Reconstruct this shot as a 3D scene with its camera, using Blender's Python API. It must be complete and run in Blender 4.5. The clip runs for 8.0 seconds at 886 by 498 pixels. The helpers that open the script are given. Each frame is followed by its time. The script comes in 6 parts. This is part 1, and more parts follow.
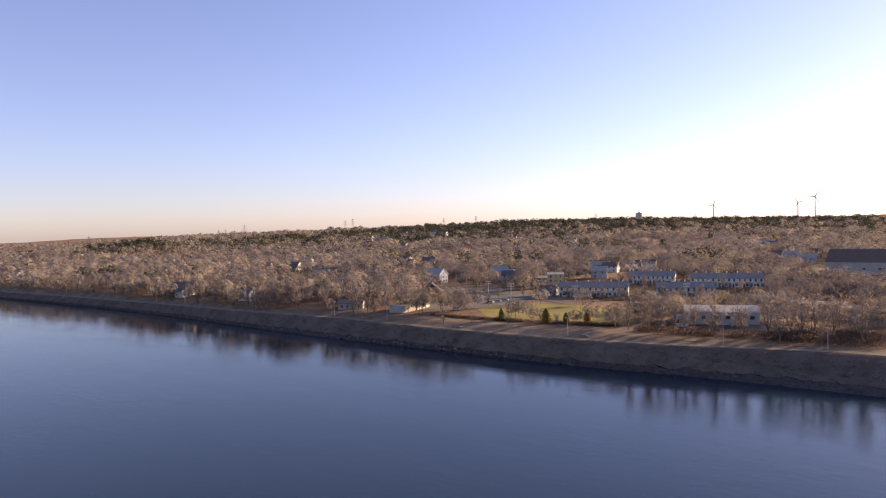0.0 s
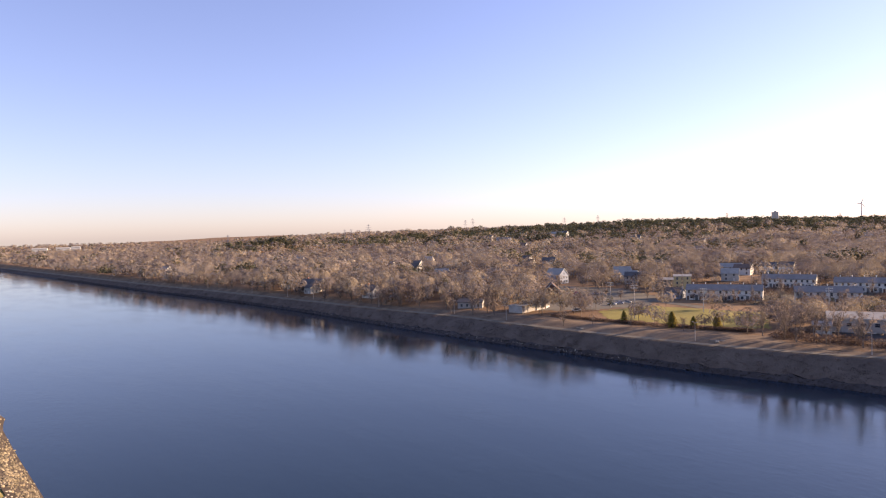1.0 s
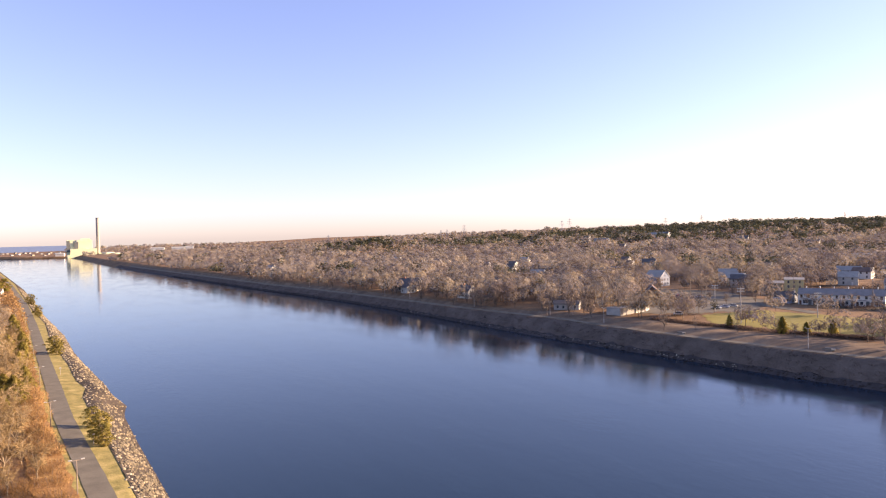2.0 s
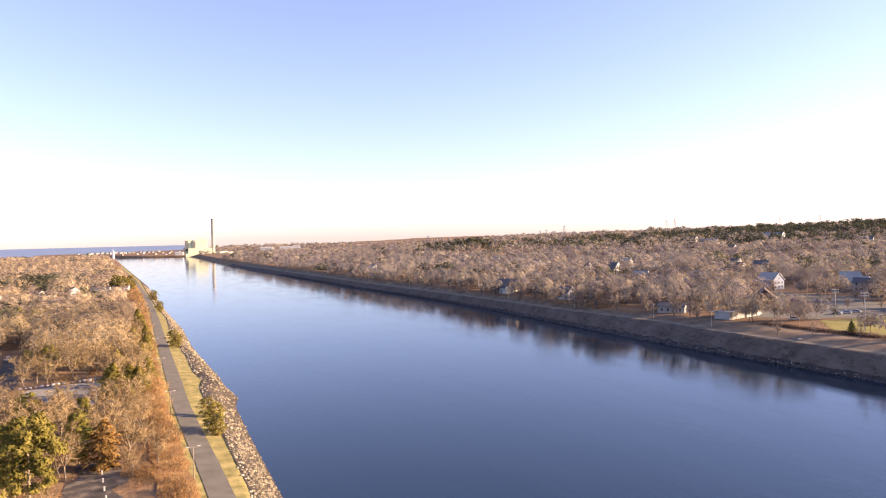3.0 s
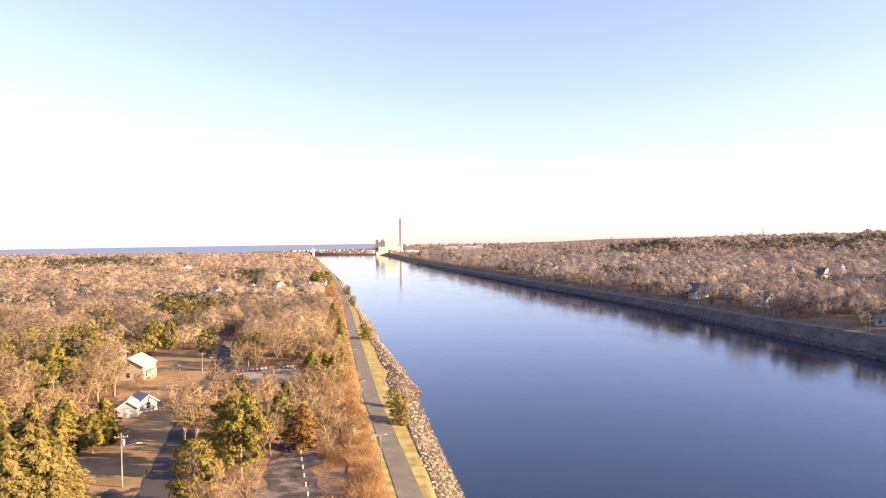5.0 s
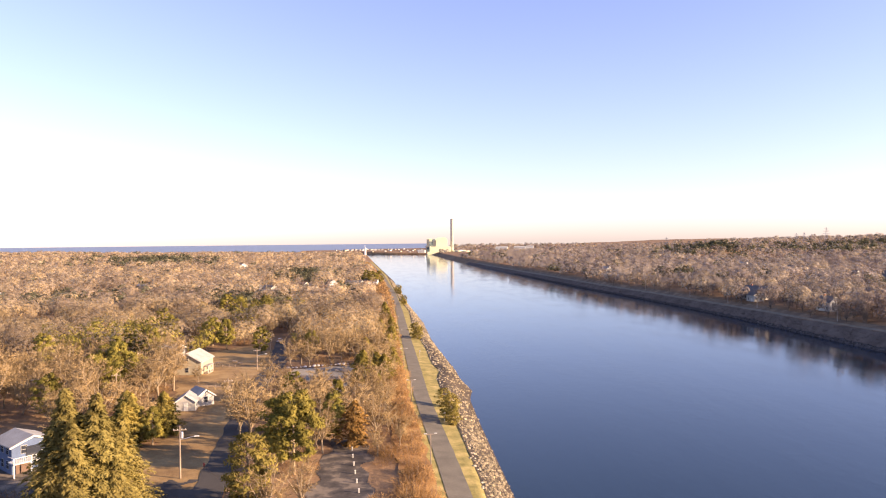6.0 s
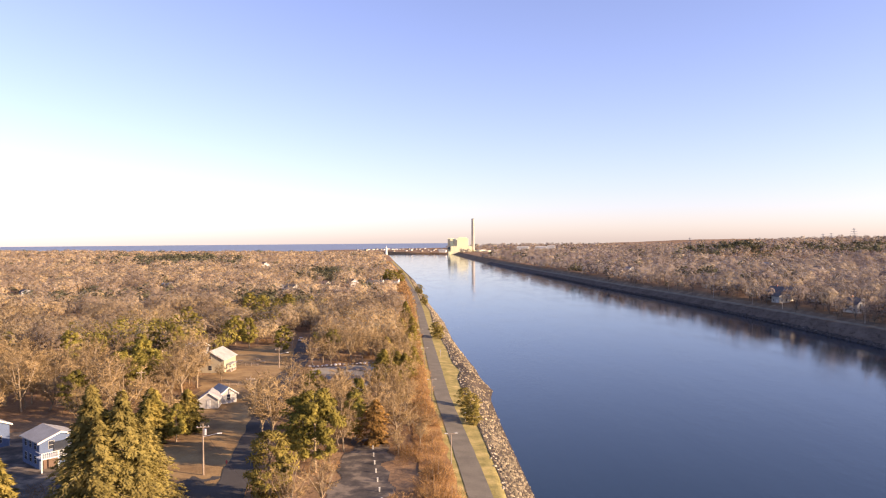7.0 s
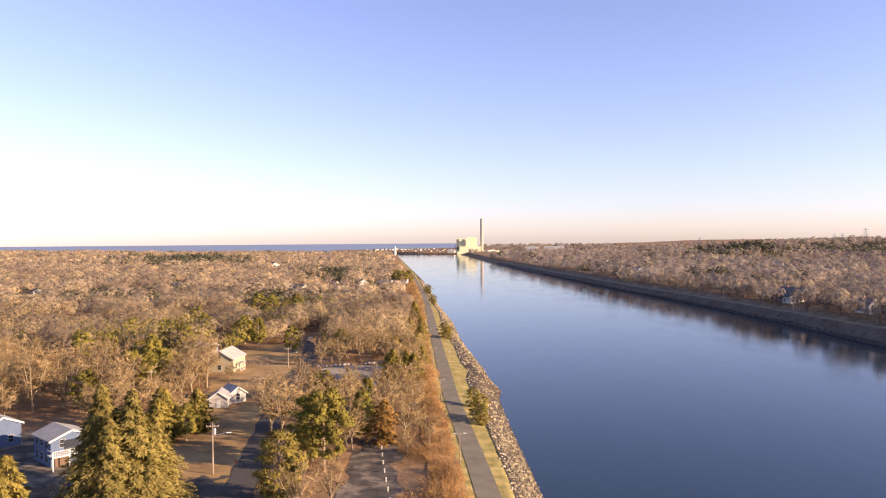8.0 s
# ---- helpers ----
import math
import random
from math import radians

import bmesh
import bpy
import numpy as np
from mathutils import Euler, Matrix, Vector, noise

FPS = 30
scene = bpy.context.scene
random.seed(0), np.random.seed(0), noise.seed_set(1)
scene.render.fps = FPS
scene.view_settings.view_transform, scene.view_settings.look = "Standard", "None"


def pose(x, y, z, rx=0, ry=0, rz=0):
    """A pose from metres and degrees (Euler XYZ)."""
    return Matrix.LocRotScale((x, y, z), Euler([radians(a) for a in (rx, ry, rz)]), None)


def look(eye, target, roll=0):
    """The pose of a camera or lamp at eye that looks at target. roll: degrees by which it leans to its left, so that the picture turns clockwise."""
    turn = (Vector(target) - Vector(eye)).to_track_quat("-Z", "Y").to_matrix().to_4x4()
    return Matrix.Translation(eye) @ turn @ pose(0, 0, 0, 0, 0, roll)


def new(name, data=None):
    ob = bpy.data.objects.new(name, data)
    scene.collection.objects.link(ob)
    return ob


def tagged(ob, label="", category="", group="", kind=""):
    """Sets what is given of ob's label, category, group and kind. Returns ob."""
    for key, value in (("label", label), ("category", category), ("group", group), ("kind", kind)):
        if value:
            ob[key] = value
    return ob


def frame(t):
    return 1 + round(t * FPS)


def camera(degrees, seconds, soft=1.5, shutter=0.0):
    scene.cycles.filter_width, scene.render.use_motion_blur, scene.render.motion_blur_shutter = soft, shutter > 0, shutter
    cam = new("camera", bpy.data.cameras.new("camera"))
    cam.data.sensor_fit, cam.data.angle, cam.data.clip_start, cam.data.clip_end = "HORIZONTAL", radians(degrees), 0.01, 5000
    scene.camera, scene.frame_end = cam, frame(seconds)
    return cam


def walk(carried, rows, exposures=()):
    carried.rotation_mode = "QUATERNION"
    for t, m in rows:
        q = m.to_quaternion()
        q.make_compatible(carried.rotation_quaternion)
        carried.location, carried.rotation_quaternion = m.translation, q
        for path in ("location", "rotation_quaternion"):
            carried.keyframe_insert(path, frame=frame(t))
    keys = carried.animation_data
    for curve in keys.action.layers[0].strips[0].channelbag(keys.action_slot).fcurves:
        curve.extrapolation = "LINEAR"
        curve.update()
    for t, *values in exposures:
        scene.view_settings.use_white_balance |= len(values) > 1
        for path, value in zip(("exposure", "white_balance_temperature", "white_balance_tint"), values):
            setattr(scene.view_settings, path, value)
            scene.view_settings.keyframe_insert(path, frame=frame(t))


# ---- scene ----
# ---------------------------------------------------------------- camera
cam = camera(63.95, 8.0, soft=1.15)
PATH = [
    (0.0, pose(0, 0, 50, 88.304, 1.513, -45.930)),
    (0.5, pose(0, 0, 50, 88.434, 1.447, -40.593)),
    (1.0, pose(0, 0, 50, 88.526, 1.414, -36.280)),
    (2.5, pose(0, 0, 50, 88.862, 1.351, -24.663)),
    (3.0, pose(0, 0, 50, 88.961, 1.333, -20.604)),
    (3.5, pose(0, 0, 50, 89.087, 1.222, -16.694)),
    (4.0, pose(0, 0, 50, 89.187, 1.143, -12.707)),
    (4.5, pose(0, 0, 50, 89.258, 1.005, -8.999)),
    (5.0, pose(0, 0, 50, 89.279, 0.814, -6.039)),
    (6.5, pose(0, 0, 50, 89.324, 0.486, -0.797)),
    (7.0, pose(0, 0, 50, 89.308, 0.432, -0.228)),
    (7.5, pose(0, 0, 50, 89.291, 0.407, 0.201)),
    (8.0, pose(0, 0, 50, 89.324, 0.402, 0.477)),
]
walk(cam, PATH, exposures=[(0.0, 1.04, 6430, 43), (1.0, 1.26, 6410, 43), (2.5, 1.58, 6350, 43), (3.5, 1.78, 6380, 43), (4.5, 1.89, 6460, 43), (5.2, 1.80, 6460, 43), (6.5, 1.46, 6430, 43), (8.0, 1.34, 6430, 43)])

# ---------------------------------------------------------------- sky and sun
SUN_AZ, SUN_EL = 109.0, 15.0          # degrees clockwise from the canal's far end, and above the horizon
world = bpy.data.worlds.new("world")
scene.world = world
world.use_nodes = True
wt = world.node_tree
sky = wt.nodes.new("ShaderNodeTexSky")
sky.sky_type, sky.sun_disc = "NISHITA", False
sky.sun_elevation, sky.sun_rotation = radians(SUN_EL), radians(SUN_AZ)
sky.altitude, sky.air_density, sky.dust_density, sky.ozone_density = 50, 0.98, 0.42, 3.2
wt.nodes["Background"].inputs["Strength"].default_value = 0.094
haze = wt.nodes.new("ShaderNodeHueSaturation")
haze.inputs["Saturation"].default_value, haze.inputs["Value"].default_value = 0.88, 1.03
wt.links.new(sky.outputs[0], haze.inputs["Color"])
wt.links.new(haze.outputs[0], wt.nodes["Background"].inputs["Color"])
sun = new("sun", bpy.data.lights.new("sun", "SUN"))
sun.data.energy, sun.data.angle, sun.data.color = 5.0, radians(0.6), (1.0, 0.82, 0.45)
_az, _el = radians(SUN_AZ), radians(SUN_EL)
sun.matrix_world = look((math.sin(_az) * math.cos(_el) * 300, math.cos(_az) * math.cos(_el) * 300, math.sin(_el) * 300), (0, 0, 0))


# ---------------------------------------------------------------- materials
def mat(name, rough=0.8, metal=0.0):
    m = bpy.data.materials.new(name)
    m.use_nodes = True
    b = m.node_tree.nodes["Principled BSDF"]
    b.inputs["Roughness"].default_value, b.inputs["Metallic"].default_value = rough, metal
    if rough >= 0.6:
        b.inputs["Specular IOR Level"].default_value = 0.2
    return m, m.node_tree, b


def node(nt, kind, **values):
    n = nt.nodes.new(kind)
    for k, v in values.items():
        n.inputs[k.replace("_", " ")].default_value = v
    return n


def spot(nt, scale, detail=4.0, rough=0.6, stretch=(1, 1, 1)):
    """A noise over world-sized object coordinates."""
    tc, mp = nt.nodes.new("ShaderNodeNewGeometry"), nt.nodes.new("ShaderNodeMapping")
    mp.inputs["Scale"].default_value = stretch
    n = node(nt, "ShaderNodeTexNoise", Scale=scale, Detail=detail, Roughness=rough)
    nt.links.new(tc.outputs["Position"], mp.inputs["Vector"])
    nt.links.new(mp.outputs["Vector"], n.inputs["Vector"])
    return n.outputs["Fac"]


def ramp(nt, fac, stops):
    r = nt.nodes.new("ShaderNodeValToRGB")
    els = r.color_ramp.elements
    while len(els) < len(stops):
        els.new(0.5)
    for e, (p, c) in zip(els, stops):
        e.position, e.color = p, (*c, 1)
    nt.links.new(fac, r.inputs["Fac"])
    return r.outputs["Color"]


def blend(nt, fac, a, b, how="MIX"):
    m = nt.nodes.new("ShaderNodeMix")
    m.data_type, m.blend_type = "RGBA", how
    for key, v in ((0, fac), (6, a), (7, b)):
        if isinstance(v, (int, float)):
            m.inputs[key].default_value = v
        elif isinstance(v, tuple):
            m.inputs[key].default_value = (*v, 1)
        else:
            nt.links.new(v, m.inputs[key])
    return m.outputs[2]


def relief(nt, b, fac, strength, distance):
    bump = node(nt, "ShaderNodeBump", Strength=strength, Distance=distance)
    nt.links.new(fac, bump.inputs["Height"])
    nt.links.new(bump.outputs["Normal"], b.inputs["Normal"])


def rough_mat(name, stops, scale, fine, rough=0.85, bump=0.4, dist=0.05, metal=0.0, per_object=0.0, per_piece=0.0):
    """A surface with stains at one scale and grain at a finer one."""
    m, nt, b = mat(name, rough, metal)
    col = ramp(nt, spot(nt, scale), stops)
    grain = spot(nt, fine, 3)
    col = blend(nt, 0.35, col, ramp(nt, grain, [(0.3, (0.55, 0.55, 0.55)), (0.7, (1.25, 1.25, 1.25))]), "MULTIPLY")
    if per_object:
        oi = nt.nodes.new("ShaderNodeObjectInfo")
        col = blend(nt, per_object, col, ramp(nt, oi.outputs["Random"], [(0, (0.5, 0.5, 0.52)), (1, (1.4, 1.35, 1.3))]), "MULTIPLY")
    if per_piece:
        geo = nt.nodes.new("ShaderNodeNewGeometry")
        col = blend(nt, per_piece, col, ramp(nt, geo.outputs["Random Per Island"], [(0, (0.42, 0.42, 0.44)), (0.6, (1.0, 0.98, 0.95)), (1, (1.9, 1.8, 1.65))]), "MULTIPLY")
    nt.links.new(col, b.inputs["Base Color"])
    relief(nt, b, grain, bump, dist)
    return m


def foliage(name, dark, light, scale=0.12, vary=0.5, through_light=0.22, grain=0.6, sheer=0.0, tones=0.0):
    """Twigs or needles, shaded by the rounding of the crown that they belong to."""
    m = bpy.data.materials.new(name)
    m.use_nodes = True
    nt = m.node_tree
    nt.nodes.remove(nt.nodes["Principled BSDF"])
    b, tl, mx = nt.nodes.new("ShaderNodeBsdfDiffuse"), nt.nodes.new("ShaderNodeBsdfTranslucent"), nt.nodes.new("ShaderNodeMixShader")
    mx.inputs[0].default_value = through_light
    nt.links.new(b.outputs[0], mx.inputs[1])
    nt.links.new(tl.outputs[0], mx.inputs[2])
    last = mx
    if sheer:
        clear, last = nt.nodes.new("ShaderNodeBsdfTransparent"), nt.nodes.new("ShaderNodeMixShader")
        last.inputs[0].default_value = sheer
        nt.links.new(mx.outputs[0], last.inputs[1])
        nt.links.new(clear.outputs[0], last.inputs[2])
    nt.links.new(last.outputs[0], nt.nodes["Material Output"].inputs["Surface"])
    geo = nt.nodes.new("ShaderNodeNewGeometry")
    broad = ramp(nt, spot(nt, scale, 2), [(0.34, dark), (0.66, light)])
    broad = blend(nt, 0.8, broad, ramp(nt, spot(nt, scale * 0.22, 2), [(0.36, (0.68, 0.66, 0.68)), (0.64, (1.22, 1.2, 1.12))]), "MULTIPLY")
    col = blend(nt, vary, broad, ramp(nt, geo.outputs["Random Per Island"], [(0, (0.55, 0.55, 0.55)), (1, (1.45, 1.42, 1.35))]), "MULTIPLY")
    col = blend(nt, grain, col, ramp(nt, spot(nt, 1.6, 3, 0.7, (1, 1, 0.5)), [(0.35, (0.6, 0.58, 0.56)), (0.65, (1.3, 1.3, 1.3))]), "MULTIPLY")
    if tones:
        own = nt.nodes.new("ShaderNodeAttribute")
        own.attribute_name = "tone"
        col = blend(nt, tones, col, ramp(nt, own.outputs["Fac"], [(0, (0.62, 0.59, 0.66)), (0.35, (0.85, 0.82, 0.86)), (0.7, (1.05, 1.02, 0.98)), (1, (1.28, 1.2, 1.0))]), "MULTIPLY")
    nt.links.new(col, b.inputs["Color"])
    nt.links.new(col, tl.inputs["Color"])
    return m


def plain(name, colour, rough=0.7, metal=0.0, worn=0.2):
    d = tuple(c * (1 - worn) for c in colour)
    u = tuple(min(1, c * (1 + worn * 0.5)) for c in colour)
    return rough_mat(name, [(0.3, d), (0.7, u)], 0.35, 6.0, rough, 0.1, 0.01, metal)


M = {}
# ground: leaf litter, with winter grass in the open places
m, nt, b = mat("ground_litter", 0.95)
litter = ramp(nt, spot(nt, 0.05), [(0.3, (0.14, 0.085, 0.045)), (0.5, (0.23, 0.14, 0.07)), (0.7, (0.32, 0.20, 0.10))])
g = spot(nt, 1.3, 5)
nt.links.new(blend(nt, 0.5, litter, ramp(nt, g, [(0.3, (0.5, 0.5, 0.5)), (0.7, (1.3, 1.3, 1.3))]), "MULTIPLY"), b.inputs["Base Color"])
relief(nt, b, g, 0.6, 0.3)
M["ground"] = m
M["grass"] = rough_mat("winter_grass", [(0.3, (0.19, 0.165, 0.05)), (0.5, (0.33, 0.27, 0.085)), (0.7, (0.50, 0.38, 0.14))], 0.3, 2.5, 0.95, 0.6, 0.15)
# grass of the terraces' lawns, with their shade put into a darker colour
M["shade_grass"] = rough_mat("shade_grass", [(0.3, (0.085, 0.075, 0.048)), (0.5, (0.13, 0.11, 0.068)), (0.7, (0.19, 0.155, 0.095))], 0.12, 2.0, 0.95, 0.5, 0.1)
M["park_grass"] = rough_mat("park_grass", [(0.3, (0.13, 0.092, 0.062)), (0.5, (0.19, 0.135, 0.085)), (0.7, (0.28, 0.205, 0.125))], 0.12, 2.0, 0.95, 0.5, 0.1)
M["rust_grass"] = rough_mat("rusty_grass", [(0.3, (0.20, 0.105, 0.04)), (0.5, (0.33, 0.18, 0.065)), (0.7, (0.44, 0.28, 0.10))], 0.35, 2.5, 0.95, 0.7, 0.2)
M["lawn"] = rough_mat("tan_lawn", [(0.3, (0.20, 0.125, 0.055)), (0.5, (0.31, 0.20, 0.082)), (0.7, (0.41, 0.285, 0.125))], 0.12, 2.0, 0.95, 0.5, 0.1)
M["field"] = rough_mat("green_field", [(0.3, (0.19, 0.165, 0.04)), (0.6, (0.29, 0.245, 0.06)), (0.8, (0.36, 0.29, 0.085))], 0.05, 1.5, 0.95, 0.4, 0.1)
M["asphalt"] = rough_mat("old_asphalt", [(0.3, (0.135, 0.122, 0.09)), (0.7, (0.195, 0.176, 0.13))], 0.25, 5.0, 0.9, 0.2, 0.02)
M["road"] = rough_mat("dark_asphalt", [(0.3, (0.05, 0.047, 0.042)), (0.7, (0.09, 0.083, 0.072))], 0.15, 4.0, 0.9, 0.2, 0.02)
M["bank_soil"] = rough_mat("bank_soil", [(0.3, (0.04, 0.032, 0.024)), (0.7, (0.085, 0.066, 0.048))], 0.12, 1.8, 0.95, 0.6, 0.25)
M["bank_far"] = rough_mat("far_bank_soil", [(0.3, (0.10, 0.076, 0.058)), (0.7, (0.17, 0.131, 0.10))], 0.12, 1.8, 0.95, 0.6, 0.25)
M["lot"] = rough_mat("littered_asphalt", [(0.32, (0.05, 0.045, 0.04)), (0.5, (0.10, 0.086, 0.07)), (0.62, (0.22, 0.18, 0.13))], 0.3, 4.0, 0.9, 0.2, 0.02)
M["gravel"] = rough_mat("pale_gravel", [(0.3, (0.21, 0.19, 0.145)), (0.5, (0.27, 0.245, 0.19)), (0.7, (0.36, 0.33, 0.26))], 0.2, 3.0, 0.95, 0.5, 0.05)
M["rock"] = rough_mat("riprap_rock", [(0.3, (0.08, 0.069, 0.047)), (0.5, (0.15, 0.13, 0.088)), (0.7, (0.26, 0.225, 0.155))], 0.6, 5.0, 0.9, 0.5, 0.06, per_object=0.5, per_piece=0.8)
M["wet_rock"] = rough_mat("weedy_rock", [(0.3, (0.04, 0.033, 0.029)), (0.7, (0.082, 0.066, 0.056))], 0.6, 5.0, 0.75, 0.5, 0.06)
M["bark"] = rough_mat("grey_bark", [(0.3, (0.21, 0.16, 0.10)), (0.7, (0.37, 0.295, 0.19))], 1.2, 9.0, 0.95, 0.5, 0.03)
M["twig"] = foliage("bare_twigs", (0.27, 0.195, 0.10), (0.46, 0.345, 0.18), 0.1, 0.3, 0.25, 0.3)
M["twig_bank"] = foliage("grey_twigs", (0.24, 0.20, 0.17), (0.38, 0.315, 0.26), 0.1, 0.25, 0.08, 0.3)
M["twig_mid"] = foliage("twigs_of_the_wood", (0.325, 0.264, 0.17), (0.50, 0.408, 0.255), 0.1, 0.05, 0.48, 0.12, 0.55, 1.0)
# greyer than the near twigs: haze and backlit shade put into the colour
M["twig_far"] = foliage("hazed_bare_woods", (0.27, 0.243, 0.215), (0.40, 0.357, 0.30), 0.085, 0.03, 0.36, 0.06, 0.55, 1.0)
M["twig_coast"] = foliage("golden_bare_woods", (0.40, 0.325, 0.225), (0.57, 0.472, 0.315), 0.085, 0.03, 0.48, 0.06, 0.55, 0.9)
M["path"] = rough_mat("worn_path", [(0.3, (0.17, 0.145, 0.10)), (0.7, (0.26, 0.225, 0.16))], 0.2, 3.0, 0.95, 0.4, 0.04)
M["bark_far"] = rough_mat("dull_bark", [(0.3, (0.12, 0.095, 0.075)), (0.7, (0.22, 0.18, 0.14))], 1.2, 9.0, 0.95, 0.3, 0.03)
# greyed too: the far bank's haze and shaded side are in this colour
M["twig_town"] = foliage("hazed_town_twigs", (0.24, 0.214, 0.187), (0.375, 0.333, 0.277), 0.095, 0.03, 0.34, 0.06, 0.55, 1.0)
M["bush"] = foliage("rusty_brush", (0.27, 0.158, 0.068), (0.45, 0.29, 0.13), 0.25, 0.3, 0.35)
M["pine"] = foliage("pine_needles", (0.165, 0.152, 0.036), (0.33, 0.285, 0.066), 0.2, 0.25, 0.3)
M["spruce"] = foliage("spruce_needles", (0.20, 0.172, 0.055), (0.325, 0.272, 0.086), 0.3, 0.2, 0.35, 0.4)
# muted grey-green: distance haze put into the needle colour
M["pine_far"] = foliage("hazed_evergreens", (0.072, 0.08, 0.055), (0.125, 0.128, 0.08), 0.08, 0.15, 0.2, 0.3, 0.15, 0.5)
M["white"] = plain("white_paint", (0.64, 0.64, 0.57), 0.6, 0, 0.1)
M["cream"] = plain("cream_siding", (0.38, 0.335, 0.225), 0.7, 0, 0.12)
M["grey"] = plain("grey_shingle", (0.37, 0.35, 0.30), 0.85, 0, 0.2)
M["blue"] = plain("blue_siding", (0.09, 0.13, 0.21), 0.7, 0, 0.15)
M["brown"] = plain("brown_siding", (0.13, 0.075, 0.055), 0.8, 0, 0.2)
M["roof"] = plain("asphalt_shingle", (0.13, 0.125, 0.12), 0.9, 0, 0.25)
M["roof_pale"] = plain("pale_shingle", (0.36, 0.35, 0.31), 0.85, 0, 0.2)
M["roof_brown"] = plain("brown_shingle", (0.19, 0.135, 0.105), 0.9, 0, 0.25)
M["pole"] = plain("weathered_pole", (0.30, 0.24, 0.18), 0.9, 0, 0.25)
M["metal"] = plain("galvanised_steel", (0.55, 0.56, 0.58), 0.45, 0.7, 0.15)
M["plant"] = plain("pale_green_cladding", (0.74, 0.73, 0.46), 0.7, 0, 0.06)
M["plant_dark"] = plain("shaded_louvre", (0.16, 0.17, 0.16), 0.8, 0, 0.15)
M["concrete"] = plain("pale_concrete", (0.50, 0.46, 0.38), 0.9, 0, 0.15)
M["stack"] = plain("stack_concrete", (0.38, 0.35, 0.30), 0.9, 0, 0.15)
M["dark"] = plain("dark_metal_roof", (0.15, 0.10, 0.072), 0.8, 0, 0.2)
M["yellow"] = plain("yellow_paint", (0.75, 0.55, 0.05), 0.6)
M["red"] = plain("red_paint", (0.5, 0.05, 0.03), 0.5)
M["white_old"] = plain("weathered_white", (0.44, 0.44, 0.39), 0.75, 0, 0.2)
M["cream_deep"] = plain("deep_cream_siding", (0.48, 0.40, 0.21), 0.75, 0, 0.15)
M["grey_pale"] = plain("pale_grey_wall", (0.40, 0.39, 0.35), 0.8, 0, 0.2)
M["blue_pale"] = plain("pale_blue_siding", (0.27, 0.31, 0.37), 0.75, 0, 0.15)
M["roof_blue"] = plain("blue_grey_shingle", (0.27, 0.25, 0.225), 0.85, 0, 0.2)
M["cedar"] = foliage("cedar_needles", (0.18, 0.158, 0.042), (0.35, 0.285, 0.075), 0.3, 0.3, 0.3)
M["rust"] = foliage("rusty_needles", (0.22, 0.13, 0.04), (0.34, 0.21, 0.07), 0.3)
M["bank_brush"] = foliage("bank_brush", (0.105, 0.078, 0.068), (0.175, 0.13, 0.112), 0.15, 0.2, 0.22, 0.3)
# window glass
m, nt, b = mat("window_glass", 0.08)
b.inputs["Base Color"].default_value = (0.03, 0.035, 0.045, 1)
M["glass"] = m
# water: dark and clear, with short ripples broken by smoother lanes
m, nt, b = mat("canal_water", 0.15)
b.inputs["Base Color"].default_value = (0.009, 0.025, 0.042, 1)
b.inputs["IOR"].default_value = 1.32
fine = spot(nt, 0.7, 5, 0.65, (1.0, 0.45, 1))
streak = spot(nt, 0.07, 5, 0.65, (1.0, 0.3, 1))
lane = ramp(nt, streak, [(0.40, (0.3, 0.3, 0.3)), (0.60, (1.25, 1.25, 1.25))])
nt.links.new(ramp(nt, streak, [(0.4, (0.06, 0.06, 0.06)), (0.62, (0.10, 0.10, 0.10))]), b.inputs["Roughness"])
ruffle = ramp(nt, spot(nt, 0.16, 4, 0.6, (1.0, 1.0, 1)), [(0.56, (0, 0, 0)), (0.74, (0.3, 0.3, 0.3))])
lane = blend(nt, 1.0, lane, ruffle, "ADD")
relief(nt, b, blend(nt, 1.0, fine, lane, "MULTIPLY"), 0.3, 0.12)
M["water"] = m
m, nt, b = mat("distant_sea", 0.9)
b.inputs["Base Color"].default_value = (0.19, 0.255, 0.35, 1)
M["sea"] = m


# ---------------------------------------------------------------- building helpers
def mesh_from(name, verts, tris, material, puff=None, tone=None):
    """A mesh from arrays of corners and triangles; puff: a normal for each corner, to which the triangles are turned."""
    me = bpy.data.meshes.new(name)
    verts, tris = np.asarray(verts, np.float32).reshape(-1, 3), np.asarray(tris, np.int32).reshape(-1, 3)
    if puff is not None:
        puff = np.asarray(puff, np.float32).reshape(-1, 3)
        face = np.cross(verts[tris[:, 1]] - verts[tris[:, 0]], verts[tris[:, 2]] - verts[tris[:, 0]])
        wrong = (face * puff[tris[:, 0]]).sum(1) < 0
        tris = np.where(wrong[:, None], tris[:, ::-1], tris)
    me.vertices.add(len(verts))
    me.vertices.foreach_set("co", verts.ravel())
    me.loops.add(tris.size)
    me.loops.foreach_set("vertex_index", tris.ravel())
    me.polygons.add(len(tris))
    me.polygons.foreach_set("loop_start", np.arange(0, tris.size, 3, dtype=np.int32))
    me.polygons.foreach_set("loop_total", np.full(len(tris), 3, np.int32))
    me.update(calc_edges=True)
    me.materials.append(material)
    if puff is not None:
        me.polygons.foreach_set("use_smooth", np.ones(len(tris), bool))
        me.normals_split_custom_set_from_vertices(puff)
    if tone is not None:
        me.attributes.new("tone", "FLOAT", "POINT").data.foreach_set("value", np.asarray(tone, np.float32))
    return me


